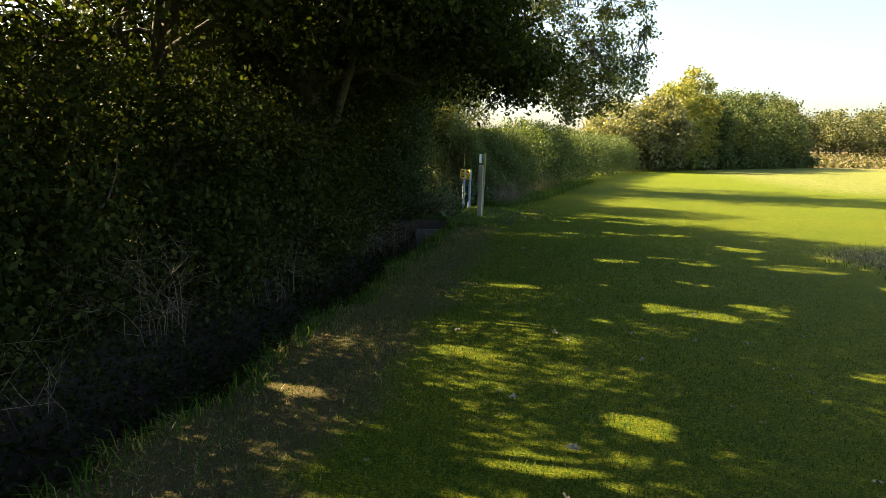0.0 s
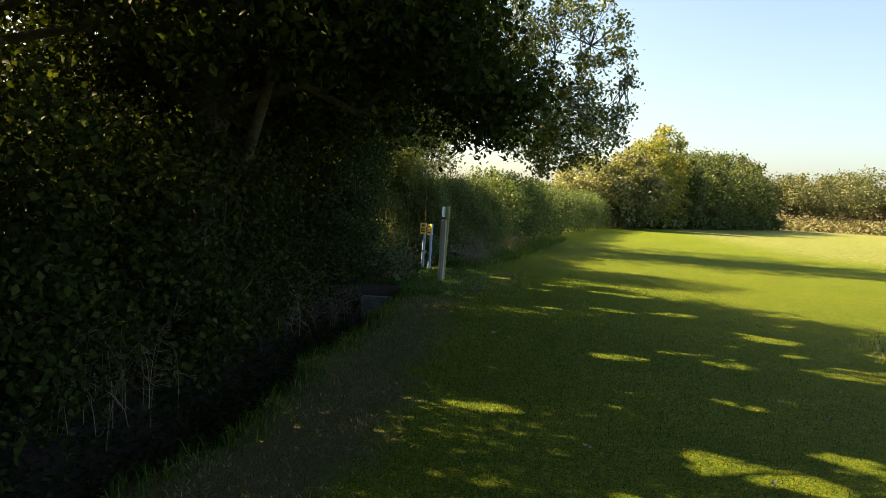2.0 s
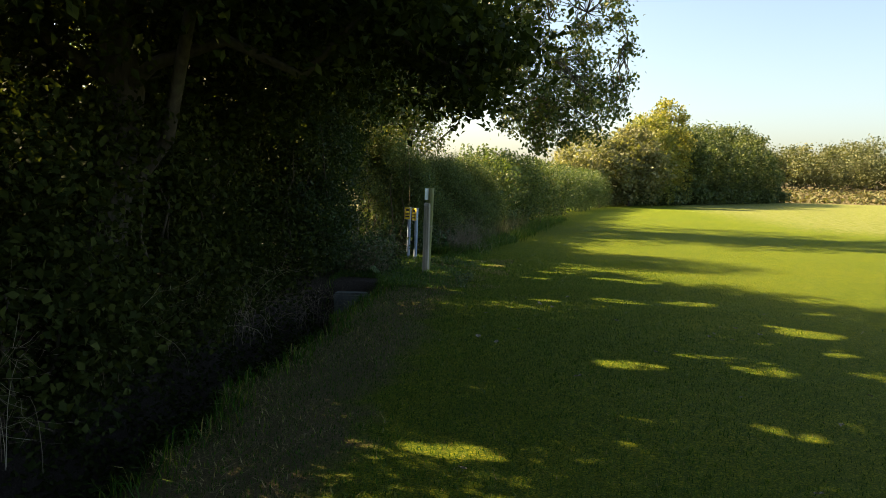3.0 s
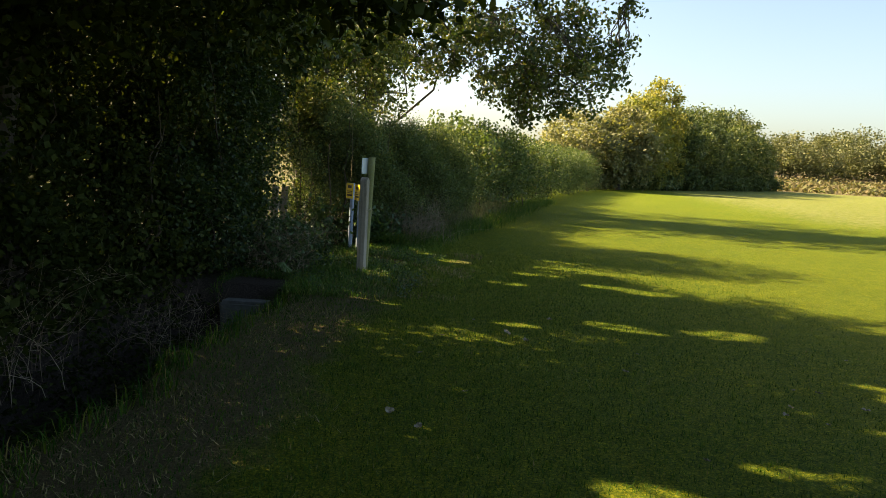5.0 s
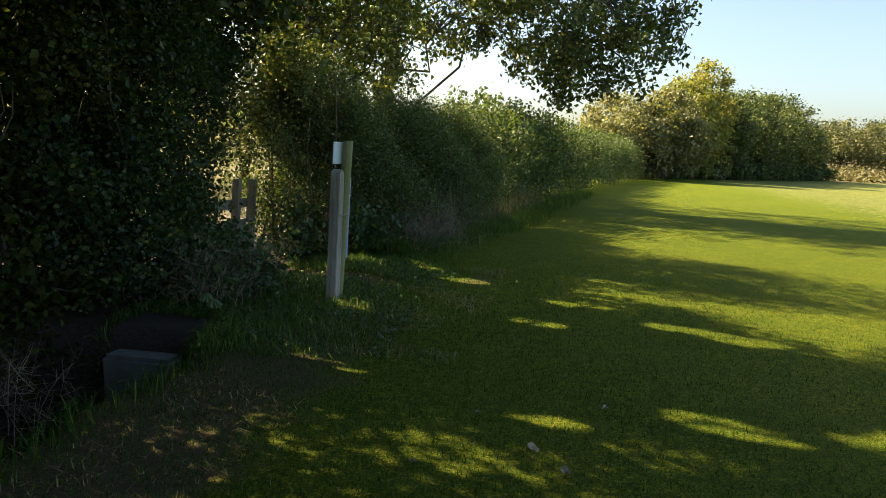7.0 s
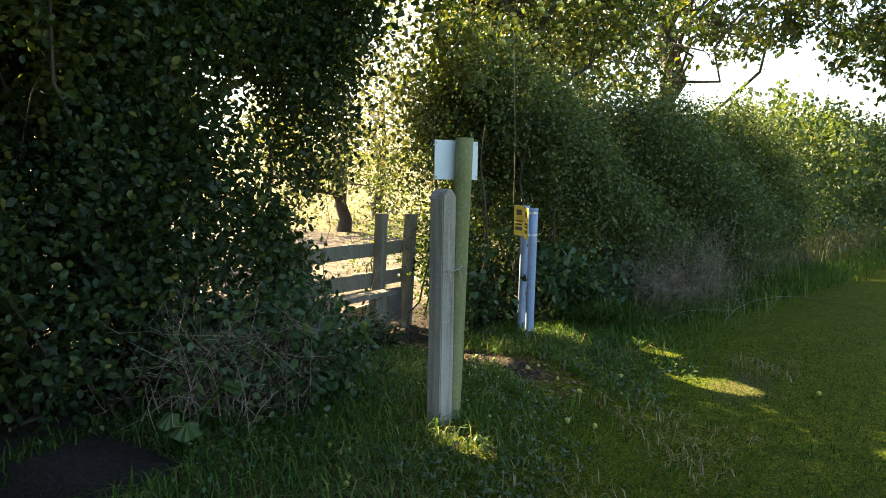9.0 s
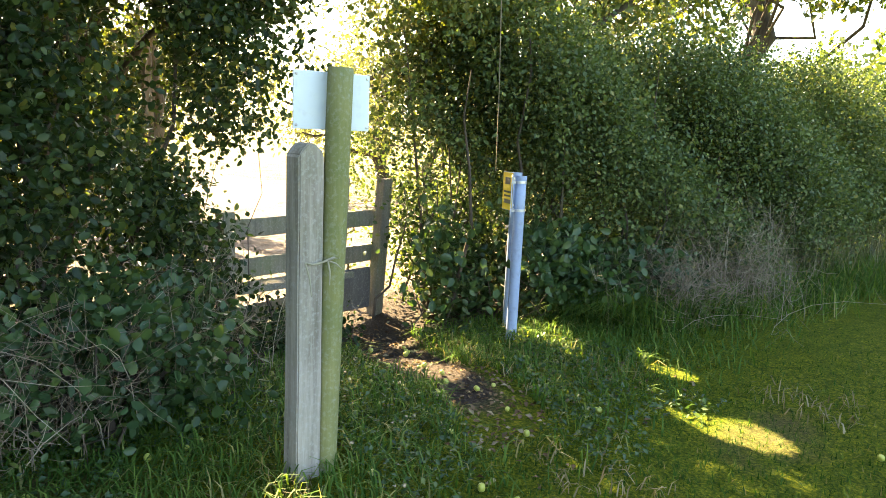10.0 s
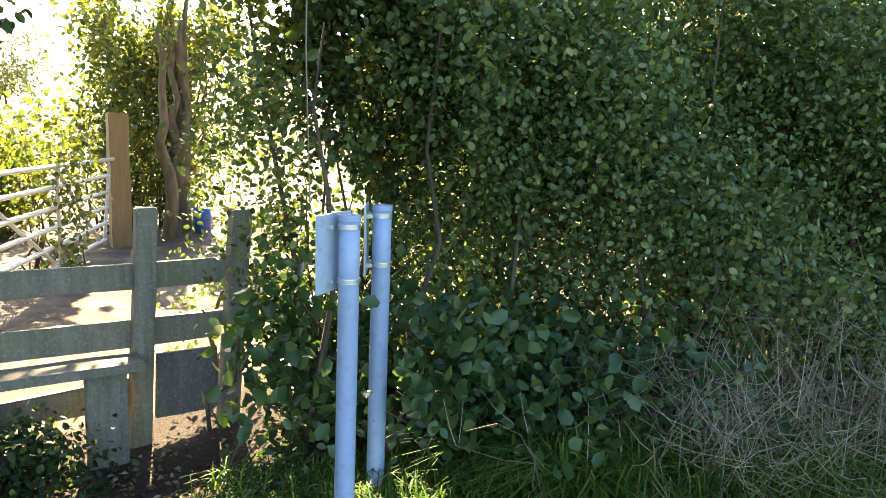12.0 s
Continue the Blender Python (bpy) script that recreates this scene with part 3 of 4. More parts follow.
# understorey shrubs on the far bank of the ditch
def shrub(at, blobs, count, per, spread, size, leaf, label, seed, stems=12, name="shrub", hollow=0.2, stem_mat=TWIG, thick=1.0):
    r = np.random.default_rng(seed)
    t = thing(name, at, label, "shrub")
    cen, pts = clumps(r, blobs, count, per, spread, hollow)
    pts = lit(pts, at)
    tb = Tubes()
    for k in range(stems):
        g = cen[r.integers(len(cen))]
        base = (g[0] * 0.35 + r.normal(0, 0.12), g[1] * 0.45 + r.normal(0, 0.2), -0.1)
        tb.add(bend(base, g, 6, 0.07, r), [w * thick for w in (0.022, 0.02, 0.017, 0.014, 0.011, 0.008, 0.004)], 5)
    tagged(under("stem_tangle", tb.mesh("stem_tangle", stem_mat), t), kind="stuff")
    under("foliage", leaf_mesh("foliage", pts, size, leaf, r, 0.5, 0.7, 0.15, leaf in (BRAMBLE, APPLE, HAW, IVY) and size < 0.09), t)
    return t


for i, y in enumerate(np.arange(-10.5, 8.9, 2.1)):
    e = float(edge(y))
    j = np.random.default_rng(40 + i)
    x = e - 2.0 + j.uniform(-0.35, 0.3)
    b = [((0.2, 0, 0.45), (0.7, 1.3, 0.8), 2), ((-0.1, 0.1, j.uniform(1.3, 2.1)), (j.uniform(0.6, 1.0), 1.3, j.uniform(0.7, 1.3)), 2.2), ((-1.0, 0, 1.2), (0.7, 1.3, 1.6), 1.6)]
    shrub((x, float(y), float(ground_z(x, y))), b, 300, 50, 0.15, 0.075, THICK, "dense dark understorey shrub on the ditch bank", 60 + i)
    # rear row added to block low sun; its lighter leaf stands for backlight
    b = [((0, 0, 0.9), (0.6, 1.5, 1.1), 1), ((-0.2, 0.3, 2.3), (0.8, 1.5, 1.2), 1)]
    shrub((x - 2.3, float(y) + 0.8, 0.1), b, 230, 26, 0.2, 0.13, OAK, "tangled shrub behind the ditch bank", 160 + i, 8)

# shrub mass beside the stile, with ivy and bramble
b = [((0, 0, 0.9), (0.75, 0.9, 1.1), 3), ((-0.2, -0.3, 2.3), (0.95, 1.2, 0.95), 3), ((0.2, -0.9, 0.9), (0.6, 0.8, 0.9), 1.5), ((-0.4, 1.1, 2.5), (0.8, 0.9, 0.5), 1.2), ((-0.9, -0.5, 1.2), (0.6, 1.4, 1.4), 2)]
shrub((-3.15, 10.25, 0.0), b, 900, 60, 0.14, 0.05, IVY, "leafy ivy-grown hawthorn bush with bare stems beside the stile", 90, 26, "hawthorn_bush")
b = [((0, 0, 0.25), (0.5, 0.7, 0.4), 1)]
shrub((-2.2, 10.35, 0.0), b, 220, 16, 0.13, 0.055, BRAMBLE, "low green bramble spreading at the bush foot", 91, 14, "bramble")

# last two blobs added to shade path and stile grass; the last is unseen
b = [((0.4, 1.2, 4.4), (1.9, 2.0, 1.4), 3), ((0.2, -0.6, 3.6), (1.8, 1.6, 1.3), 2.5), ((1.6, -0.6, 2.9), (0.9, 1.0, 0.9), 1.2), ((0.3, 0.3, 5.9), (1.8, 1.9, 1.2), 2), ((-1.0, -1.5, 3.0), (1.2, 1.4, 1.6), 1.5), ((2.2, 1.0, 3.3), (0.9, 1.0, 0.5), 0.7), ((0.1, 1.7, 3.2), (1.3, 1.3, 0.55), 1.2), ((-3.3, 1.2, 5.0), (1.7, 1.3, 0.9), 2.2)]
tree("hazel_tree", (-5.2, 11.3, 0.0), 7.0, 0.11, b, 560, 76, 0.2, 0.11, IVY, BARK, "leafy hazel tree shading the stile, backlit yellow-green", 100, limbs=14, fork=0.2, hollow=0.15, gaps=True)
b = [((0, 0, 1.95), (0.45, 0.55, 0.7), 1), ((-0.1, 0.3, 2.6), (0.5, 0.5, 0.45), 0.7)]
shrub((-3.1, 11.5, 0.0), b, 230, 44, 0.12, 0.046, IVY, "leafy hawthorn spray hanging beside the stile", 92, 2, "hawthorn_bush", thick=0.2)
b = [((0, 0, 2.05), (0.35, 0.42, 0.42), 1)]
shrub((-3.2, 9.35, 0.0), b, 60, 32, 0.12, 0.06, APPLE, "sunlit yellow-green hazel shoots in the thicket", 93, 4, "hazel_shoots", thick=0.5)
# apple tree leaning over the stile and hedge
b = [((0.5, 0.8, 4.1), (1.5, 1.9, 1.3), 4), ((0.6, 2.0, 3.4), (1.3, 1.6, 1.2), 2), ((0.6, 1.0, 5.2), (1.4, 1.8, 1.0), 1.2)]
apple = tree("apple_tree", (-3.6, 15.0, 0.0), 6.0, 0.13, b, 440, 44, 0.2, 0.088, APPLE, BARK, "old apple tree with green fruit above the hedge", 101, limbs=12, fork=0.2, gaps=True)

# oak standing in the hedge
b = [((0.5, 0, 8.6), (5.5, 6.0, 3.6), 4), ((5.0, -2.2, 5.3), (3.4, 2.6, 1.6), 2.2), ((7.0, -2.8, 4.6), (2.5, 2.2, 1.3), 1.3), ((-3, 1, 6.5), (4, 4, 2.5), 1.5), ((2.0, -2.5, 6.0), (3.2, 3.0, 1.7), 1.2), ((6.0, -2.2, 3.8), (1.4, 1.3, 0.9), 0.5), ((6.3, -2.2, 8.2), (2.9, 2.6, 2.4), 2.6), ((8.2, -2.4, 6.6), (1.2, 1.4, 1.3), 0.5), ((3.0, -2.0, 10.2), (3.4, 3.0, 2.2), 1.6)]
tree("oak_tree", (-5.2, 28.0, 0.0), 12, 0.42, b, 640, 50, 0.23, 0.165, OAK, BARK, "large oak tree with spreading limbs over the field edge", 111, limbs=22, fork=0.3, twigs=560, limb=0.11)


# ---- hedge ----
def hedge(name, y0, y1, top, count, per, size, leaf, label, seed, depth=1.5, spread=0.13, gap=0.0, stems=60, core=9000):
    r = np.random.default_rng(seed)
    t = thing(name, (0, 0, 0), label, "hedge")
    y = r.uniform(y0, y1, count)
    h = np.vectorize(top)(y) + 0.12 * np.sin(y * 5.1) + 0.1 * np.sin(y * 11.3 + 1)
    f = r.uniform(0, 1, count)
    u = r.uniform(0, 1, count) ** 0.8
    z = 0.08 + u * h
    if gap:
        low = (z < 1.0) & (r.uniform(0, 1, count) < gap)
        z = np.where(low, 1.0 + r.uniform(0, 1, count) * (h - 1.0), z)
    bulge = 0.35 * np.sin(u * 2.6) - 0.3 * u ** 3 + 0.3 * np.sin(y * 2.3 + 3 * u) * np.cos(u * 5 + y) + 0.12 * np.sin(y * 5.7 + u * 9)
    bulge = bulge + 0.26 * np.sin(1.9 * y + 0.8) * np.sin(2.6 * z + 1.1 * y)
    x = hedge_front(y) - 0.45 + bulge - f ** 1.4 * depth
    y = y - np.abs(r.normal(0, 0.3, count)) * (1 - smooth01(y0, y0 + 1.2, y)) * (0.4 + 0.6 * np.sin(z * 3.1) ** 2)
    cen = np.stack([x, y, z], 1)
    cen = cen[r.uniform(0, 1, count) < 0.38 + 0.62 * smooth01(13.2, 14.5, y)]
    count = len(cen)
    pts = (cen[:, None, :] + r.normal(0, 1, (count, per, 3)) * spread).reshape(-1, 3)
    shoot_y = r.uniform(y0, y1, int((y1 - y0) * 9))
    sx = hedge_front(shoot_y) - 0.5 - r.uniform(0, 1, len(shoot_y)) * depth * 0.6
    sz = np.vectorize(top)(shoot_y)
    k = r.uniform(-0.2, 0.55, (len(shoot_y), 16))
    shoots = np.stack([sx[:, None] + k * r.normal(0, 0.12, len(shoot_y))[:, None], shoot_y[:, None] + k * r.normal(0, 0.15, len(shoot_y))[:, None], sz[:, None] + k], -1).reshape(-1, 3)
    pts = np.concatenate([pts, shoots + r.normal(0, 0.012, shoots.shape)])
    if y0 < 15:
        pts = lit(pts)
    m = core
    cy = r.uniform(y0, y1, m)
    cu = r.uniform(0.12, 0.88, m)
    heart = np.stack([hedge_front(cy) - 0.75 - r.uniform(0, 1, m) * depth * 0.7, cy, cu * np.vectorize(top)(cy)], 1)
    heart = heart[(cy > 14.2) & (heart[:, 2] > 0.95 + 0.35 * np.sin(cy * 4.3)) | (cy > 15.6)]
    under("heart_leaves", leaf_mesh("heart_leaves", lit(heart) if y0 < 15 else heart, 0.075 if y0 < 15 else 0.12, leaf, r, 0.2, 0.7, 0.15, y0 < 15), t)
    tb = Tubes()
    for k in range(stems):
        g = cen[r.integers(count)]
        tb.add(bend((g[0] - 0.1 + r.normal(0, 0.15), g[1] + r.normal(0, 0.25), -0.1), (g[0], g[1], g[2]), 5, 0.05, r), [0.02, 0.018, 0.014, 0.011, 0.008, 0.004], 5)
    tagged(under("stem_tangle", tb.mesh("stem_tangle", TWIG), t), kind="stuff")
    under("foliage", leaf_mesh("foliage", pts, size, leaf, r, 0.5, 0.7, 0.15, leaf in (BRAMBLE, APPLE, HAW, IVY) and size < 0.09), t)
    return t


hedge("field_hedge", 13.25, 19.5, lambda y: np.interp(y, [13, 14, 15, 16, 19.5], [2.75, 2.5, 2.15, 2.1, 2.15]), 2300, 112, 0.035, HAW, "unclipped hawthorn hedge, green leaves and bare lower stems", 120, gap=0.04, stems=100, spread=0.12, depth=1.6, core=19000)
hedge("field_hedge", 19.3, 58, lambda y: 2.4, 2700, 34, 0.1, HAW, "long leafy field hedge running to the wood", 121, depth=1.7, spread=0.2, stems=60, core=20000)


# ---- far woods ----
def far_tree(x, y, h, w, leaf, label, seed, name="woodland_tree", size=0.42, count=150, per=22, low=0.12):
    b = [((0, 0, h * 0.56), (w * 0.5, w * 0.5, h * 0.42), 3), ((w * 0.22, -w * 0.15, h * 0.42), (w * 0.38, w * 0.38, h * 0.26), 1.5), ((-w * 0.2, -w * 0.2, h * 0.35), (w * 0.36, w * 0.36, h * (0.35 - low)), 1.5), ((0, -w * 0.1, h * 0.13), (w * 0.5, w * 0.42, h * 0.13), 0.7)]
    return tree(name, (x, y, float(ground_z(x, y))), h, 0.18, b, count, per, w * 0.066, size, leaf, BARK, label, seed, limbs=3, up=0.8, group="wood at the field end", twigs=12, hollow=0.75)


far = [(5.0, 62, 6.2, 5.5, SALLOW), (8.0, 64, 7.2, 5.5, SALLOW), (4, 69, 6.8, 6, SALLOW), (10.3, 70, 9.0, 5.0, BIRCH), (12.6, 74, 10.8, 4.8, BIRCH), (11.2, 79, 9.6, 6, BIRCH),
       (14.5, 78, 8.6, 5.5, FARLEAF), (17.5, 83, 9.0, 6.5, FARLEAF), (20.5, 88, 9.4, 7, FARLEAF), (23.8, 94, 9.8, 7.5, FARLEAF), (27.0, 100, 9.0, 7, FARLEAF), (29.2, 105, 7.6, 5.5, FARLEAF), (19, 97, 10, 8, FARLEAF), (24, 108, 10, 8, FARLEAF)]
for i, (x, y, h, w, m) in enumerate(far):
    kind = {"sallow_leaf": "pale sallow tree with dry leaves at the wood edge", "birch_leaf": "slender yellow-green birch tree at the wood edge", "far_oak_leaf": "rounded green oak tree at the wood edge"}[m.name]
    far_tree(x, y, h, w, m, kind, 200 + i, size=0.3, count=165, per=62)
rr = np.random.default_rng(5)
for i in range(64):
    f = i / 63
    x = 36 + 190 * f + rr.normal(0, 4)
    y = 168 + 30 * rr.uniform(0, 1) - 25 * f + (0, 16, 32, 48)[i % 4]
    far_tree(x, y, rr.uniform(10, 14), rr.uniform(12, 16), HILL, "distant rounded tree on the wooded rise", 300 + i, size=0.6, count=90, per=50, low=0.2)
for i in range(30):
    f = i / 29
    x = 8 + 24 * f + rr.normal(0, 0.6)
    y = 66 + 40 * f + rr.normal(0, 0.8)
    b = [((0, 0, 0.9), (1.9, 1.6, 1.1), 1)]
    shrub((x, y, 0), b, 70, 20, 0.3, 0.3, FARLEAF, "low green scrub below the wood", 400 + i, 3, "woodland_shrub")

n = 15000
xs = rr.uniform(22, 210, n)
ys = 108 + 0.2 * (xs - 30) + rr.uniform(0, 1, n) ** 1.4 * 60
pts = np.stack([xs, ys, ground_z(xs, ys) + rr.uniform(0, 0.9, n) * (0.4 + 0.6 * np.abs(np.sin(xs * 0.21 + np.cos(ys * 0.33))))], 1)
BRACKEN = leaf_mat("bracken_frond", [(0.0, (0.09, 0.08, 0.045)), (0.5, (0.145, 0.12, 0.07)), (0.8, (0.12, 0.135, 0.06)), (1.0, (0.2, 0.17, 0.11))], 0.2, 0.8, 0.15)
tagged(new("bracken", leaf_mesh("bracken", pts, 0.75, BRACKEN, rr, 0.8)), "brown and green bracken on the far slope", "bracken", kind="stuff")

# ---- beyond the stile ----
b = [((0, 0, 1.3), (1.2, 1.0, 1.2), 1.6), ((0.4, 0.2, 2.7), (1.2, 1.0, 0.8), 1.5)]
shrub((-10.8, 12.2, 0), [((0, 0, 0.8), (1.0, 0.8, 0.8), 1)], 200, 32, 0.2, 0.09, APPLE, "sunlit yellow-green bush behind the metal gate", 500, 16, "bush")
shrub((-10.5, 14.2, 0.0), b, 480, 32, 0.2, 0.08, APPLE, "sunlit overgrown bush with bare stems by the gate post", 501, 26, "bush")
b = [((0, 0, 1.25), (0.4, 0.45, 0.65), 1), ((0.1, 0.2, 0.5), (0.3, 0.3, 0.5), 0.4)]
shrub((-6.95, 12.68, 0.0), b, 45, 26, 0.13, 0.06, APPLE, "straggling sunlit shrub grown through the field gate", 502, 10, "bush", thick=0.5)
for i, (x, y, h, w) in enumerate([(-86, 62, 12, 11), (-110, 85, 13, 14), (-125, 60, 12, 14), (-120, 40, 12, 13), (-130, 20, 13, 14), (-100, 105, 13, 14), (-135, 0, 13, 14), (-70, 120, 13, 14)]):
    far_tree(x, y, h, w, HILL, "hazy pasture oak beyond the yard", 520 + i, "pasture_oak", 0.6, 160, 22)


for i, (x, y, h, w, m) in enumerate([(-10.9, 20.8, 6.4, 4.4, SALLOW), (-13.5, 25.5, 7.4, 5.4, SALLOW), (-8.6, 24.5, 6.6, 4.6, SALLOW)]):
    far_tree(x, y, h, w, m, "sunlit pale green tree at the far side of the yard", 540 + i, "yard_tree", 0.12, 170, 36)


# ---- posts ----
def rod(x, y, z0, z1, r, sides=16, top=(0, 0)):
    n = 8
    return tube_arrays([(x + top[0] * i / n, y + top[1] * i / n, z0 + (z1 - z0) * i / n) for i in range(n + 1)], [r] * (n + 1), sides)


def rod_mesh(name, material, *args, **kw):
    v, f = rod(*args, **kw)
    bm = bmesh.new()
    vs = [bm.verts.new(p) for p in v]
    for q in f:
        q = list(dict.fromkeys(q))
        bm.faces.new([vs[i] for i in q])
    me = bpy.data.meshes.new(name)
    bm.to_mesh(me)
    bm.free()
    me.materials.append(material)
    for p in me.polygons:
        p.use_smooth = len(p.vertices) == 4
    return me


# square sawn post with a rounded head
wp = thing("timber_post", (-1.177, 10.672, 0), "weathered square grey timber post with a rounded top", "post")
bm = box_bm(-0.052, 0.052, -0.055, 0.055, -0.2, 1.335, 0.006, 0.006, 3, True)
for v in bm.verts:
    if v.co.z > 1.2:
        v.co.z -= 0.04 * (abs(v.co.y) / 0.05) ** 2 * (v.co.z - 1.2) / 0.13
part("shaft", bm, POSTWOOD, wp)
wp.rotation_euler = (0, 0, radians(-8))
bm = bmesh.new()
v, f = tube_arrays([(0.075 * math.cos(a) * 1.0, 0.10 * math.sin(a) + 0.05, 0.885 + 0.01 * math.sin(3 * a)) for a in np.linspace(0, 2 * math.pi, 25)], [0.005] * 25, 5, False)
under("string", mesh_from("string", [tuple(p) for p in v], f, STRING, True), wp, "thin twisted string tied round both posts")
tails = Tubes()
for k, (dx, dy, dz) in enumerate(((0.03, -0.01, -0.09), (0.015, 0.02, -0.13), (0.04, 0.03, 0.015), (0.03, 0.045, -0.03))):
    p = Vector((0.075, 0.06 - 0.1 * (k == 1), 0.885))
    tails.add([p, p + Vector((dx, dy, dz)) * 0.5 + Vector((0.008, 0, 0.006)), p + Vector((dx, dy, dz))], [0.004, 0.0035, 0.002], 5)
under("string_end", tails.mesh("string_end", STRING), wp, "loose frayed ends of the string")
# round green post with a plain sign
gp = thing("sign_post", (-1.14, 10.78, 0), "round green-stained timber sign post leaning slightly", "post")
under("shaft", rod_mesh("shaft", GREENWOOD, -0.025, -0.01, -0.2, 1.62, 0.05, 18, top=(0.05, 0.02)), gp)
bm = box_bm(-0.004, 0.004, -0.16, 0.16, 1.385, 1.605, 0.0015)
bm.transform(Matrix.Translation((-0.035, 0.02, 0)) @ Matrix.Rotation(radians(-17), 4, "Z"))
sp = part("sign_plate", bm, SIGNWHITE, gp, "pale blue-white blank back of a sign")
for yy in (-0.148, 0.148):
    for zz in (1.40, 1.59):
        bm = bmesh.new()
        bmesh.ops.create_uvsphere(bm, u_segments=8, v_segments=5, radius=0.006)
        bm.transform(Matrix.Translation((-0.035, 0.02, 0)) @ Matrix.Rotation(radians(-17), 4, "Z") @ Matrix.Translation((0.005, yy, zz)))
        part("screw", bm, STEEL, sp)


# pipeline marker posts
def marker(at, top, turn, w, seed):
    m = thing("marker_post", at, "blue-grey metal marker pole carrying a yellow plate", "post", "marker posts by the hedge")
    pole = under("pole", rod_mesh("pole", POLEBLUE, 0, 0, -0.2, top, 0.038, 20, top=(0.01, 0.012)), m)
    under("cap", rod_mesh("cap", POLEBLUE, 0.0105, 0.012, top - 0.01, top + 0.012, 0.0405, 20), m)
    rot = Matrix.Rotation(radians(turn), 4, "Z")
    bm = box_bm(-0.003, 0.003, -w / 2, w / 2, top - 0.265, top + 0.015, 0.001)
    bm.transform(rot @ Matrix.Translation((-0.047, 0, 0)))
    back = part("plate", bm, PLATEBACK, m, "grey back of the marker plate")
    bm = box_bm(-0.0042, -0.0034, -w / 2 + 0.004, w / 2 - 0.004, top - 0.261, top + 0.011, 0)
    bm.transform(rot @ Matrix.Translation((-0.047, 0, 0)))
    part("face", bm, YELLOW, back, "bright yellow face with black print")
    for k, (zz, hh, ww) in enumerate(((-0.05, 0.05, 0.5), (-0.13, 0.014, 0.7), (-0.16, 0.014, 0.6), (-0.20, 0.03, 0.66))):
        bm = box_bm(-0.0054, -0.0046, -w * ww / 2, w * ww / 2, top + zz - hh / 2, top + zz + hh / 2, 0)
        bm.transform(rot @ Matrix.Translation((-0.047, 0, 0)))
        part("print_bar", bm, BLACK, back)
    for zz in (top - 0.03, top - 0.225):
        cl = under("clamp", rod_mesh("clamp", STEEL, 0.008, 0.01, zz - 0.009, zz + 0.009, 0.0425, 20), m, "shiny steel clamp band")
        for s in (-1, 1):
            bm = box_bm(-0.05, -0.02, s * 0.05 - 0.006, s * 0.05 + 0.006, zz - 0.008, zz + 0.008, 0.002)
            bm.transform(rot)
            part("bolt", bm, STEEL, cl)
    return m


marker((-1.83, 13.07, 0), 1.12, 35, 0.25, 1)
marker((-2.04, 13.32, 0), 1.13, 58, 0.19, 2)

# ---- stile ----
st = thing("stile", (-3.22, 12.4, -0.15), "weathered timber stile with rails and a step board", "stile")


def board(name, x0, x1, y0, y1, z0, z1, seed, label="", matr=STILEWOOD, lean=0.0, slope=0.0):
    bm = box_bm(x0 + 3.22, x1 + 3.22, y0 - 12.4, y1 - 12.4, z0 + 0.15, z1 + 0.15, 0.006, 0.007, seed)
    for v in bm.verts:
        v.co.y += lean * (v.co.z - 0.1)
        v.co.z += slope * v.co.y
    return part(name, bm, matr, st, label)


board("tall_post", -3.27, -3.18, 12.585, 12.685, -0.5, 1.04, 1, lean=0.055)
board("tall_post", -3.27, -3.17, 13.03, 13.13, -0.5, 1.02, 2, lean=0.075)
board("tall_post", -3.30, -3.20, 11.62, 11.72, -0.5, 0.82, 3)
board("rail", -3.315, -3.275, 11.45, 13.15, 0.63, 0.76, 4)
board("rail", -3.315, -3.275, 11.45, 13.15, 0.34, 0.48, 5)
board("rail", -3.315, -3.275, 11.45, 12.62, 0.03, 0.17, 6, slope=0.06)
board("panel", -3.255, -3.225, 12.715, 13.02, -0.04, 0.30, 7, lean=0.03, label="dark grey loose board closing the gap", matr=PANELWOOD)
board("step", -3.17, -2.98, 11.6, 12.62, 0.30, 0.345, 8)
board("step_leg", -3.11, -3.03, 12.37, 12.55, -0.5, 0.295, 9)
board("low_step", -3.7, -2.8, 11.84, 12.05, 0.0, 0.045, 10)

# ---- yard gate, post, barrel ----
gate = thing("field_gate", (-8.85, 13.55, 0), "grey tubular steel field gate standing open in the yard", "gate")
ux, uy = 0.925, -0.38
gl_ = 4.4
heights = (1.08, 0.90, 0.72, 0.55, 0.38, 0.2)
for k, h in enumerate(heights):
    s0 = 0.05 if k == 0 else 0.25 + 0.06 * k
    under("bar", rod_mesh("bar", GATESTEEL, 0, 0, 0, 1, 0.021, 10), gate)
    ob = gate.children[-1]
    a, b_ = Vector((ux * s0, uy * s0, h)), Vector((ux * gl_, uy * gl_, h))
    ob.matrix_local = Matrix.Translation(a) @ (b_ - a).to_track_quat("Z", "Y").to_matrix().to_4x4() @ Matrix.Diagonal((1, 1, (b_ - a).length, 1))
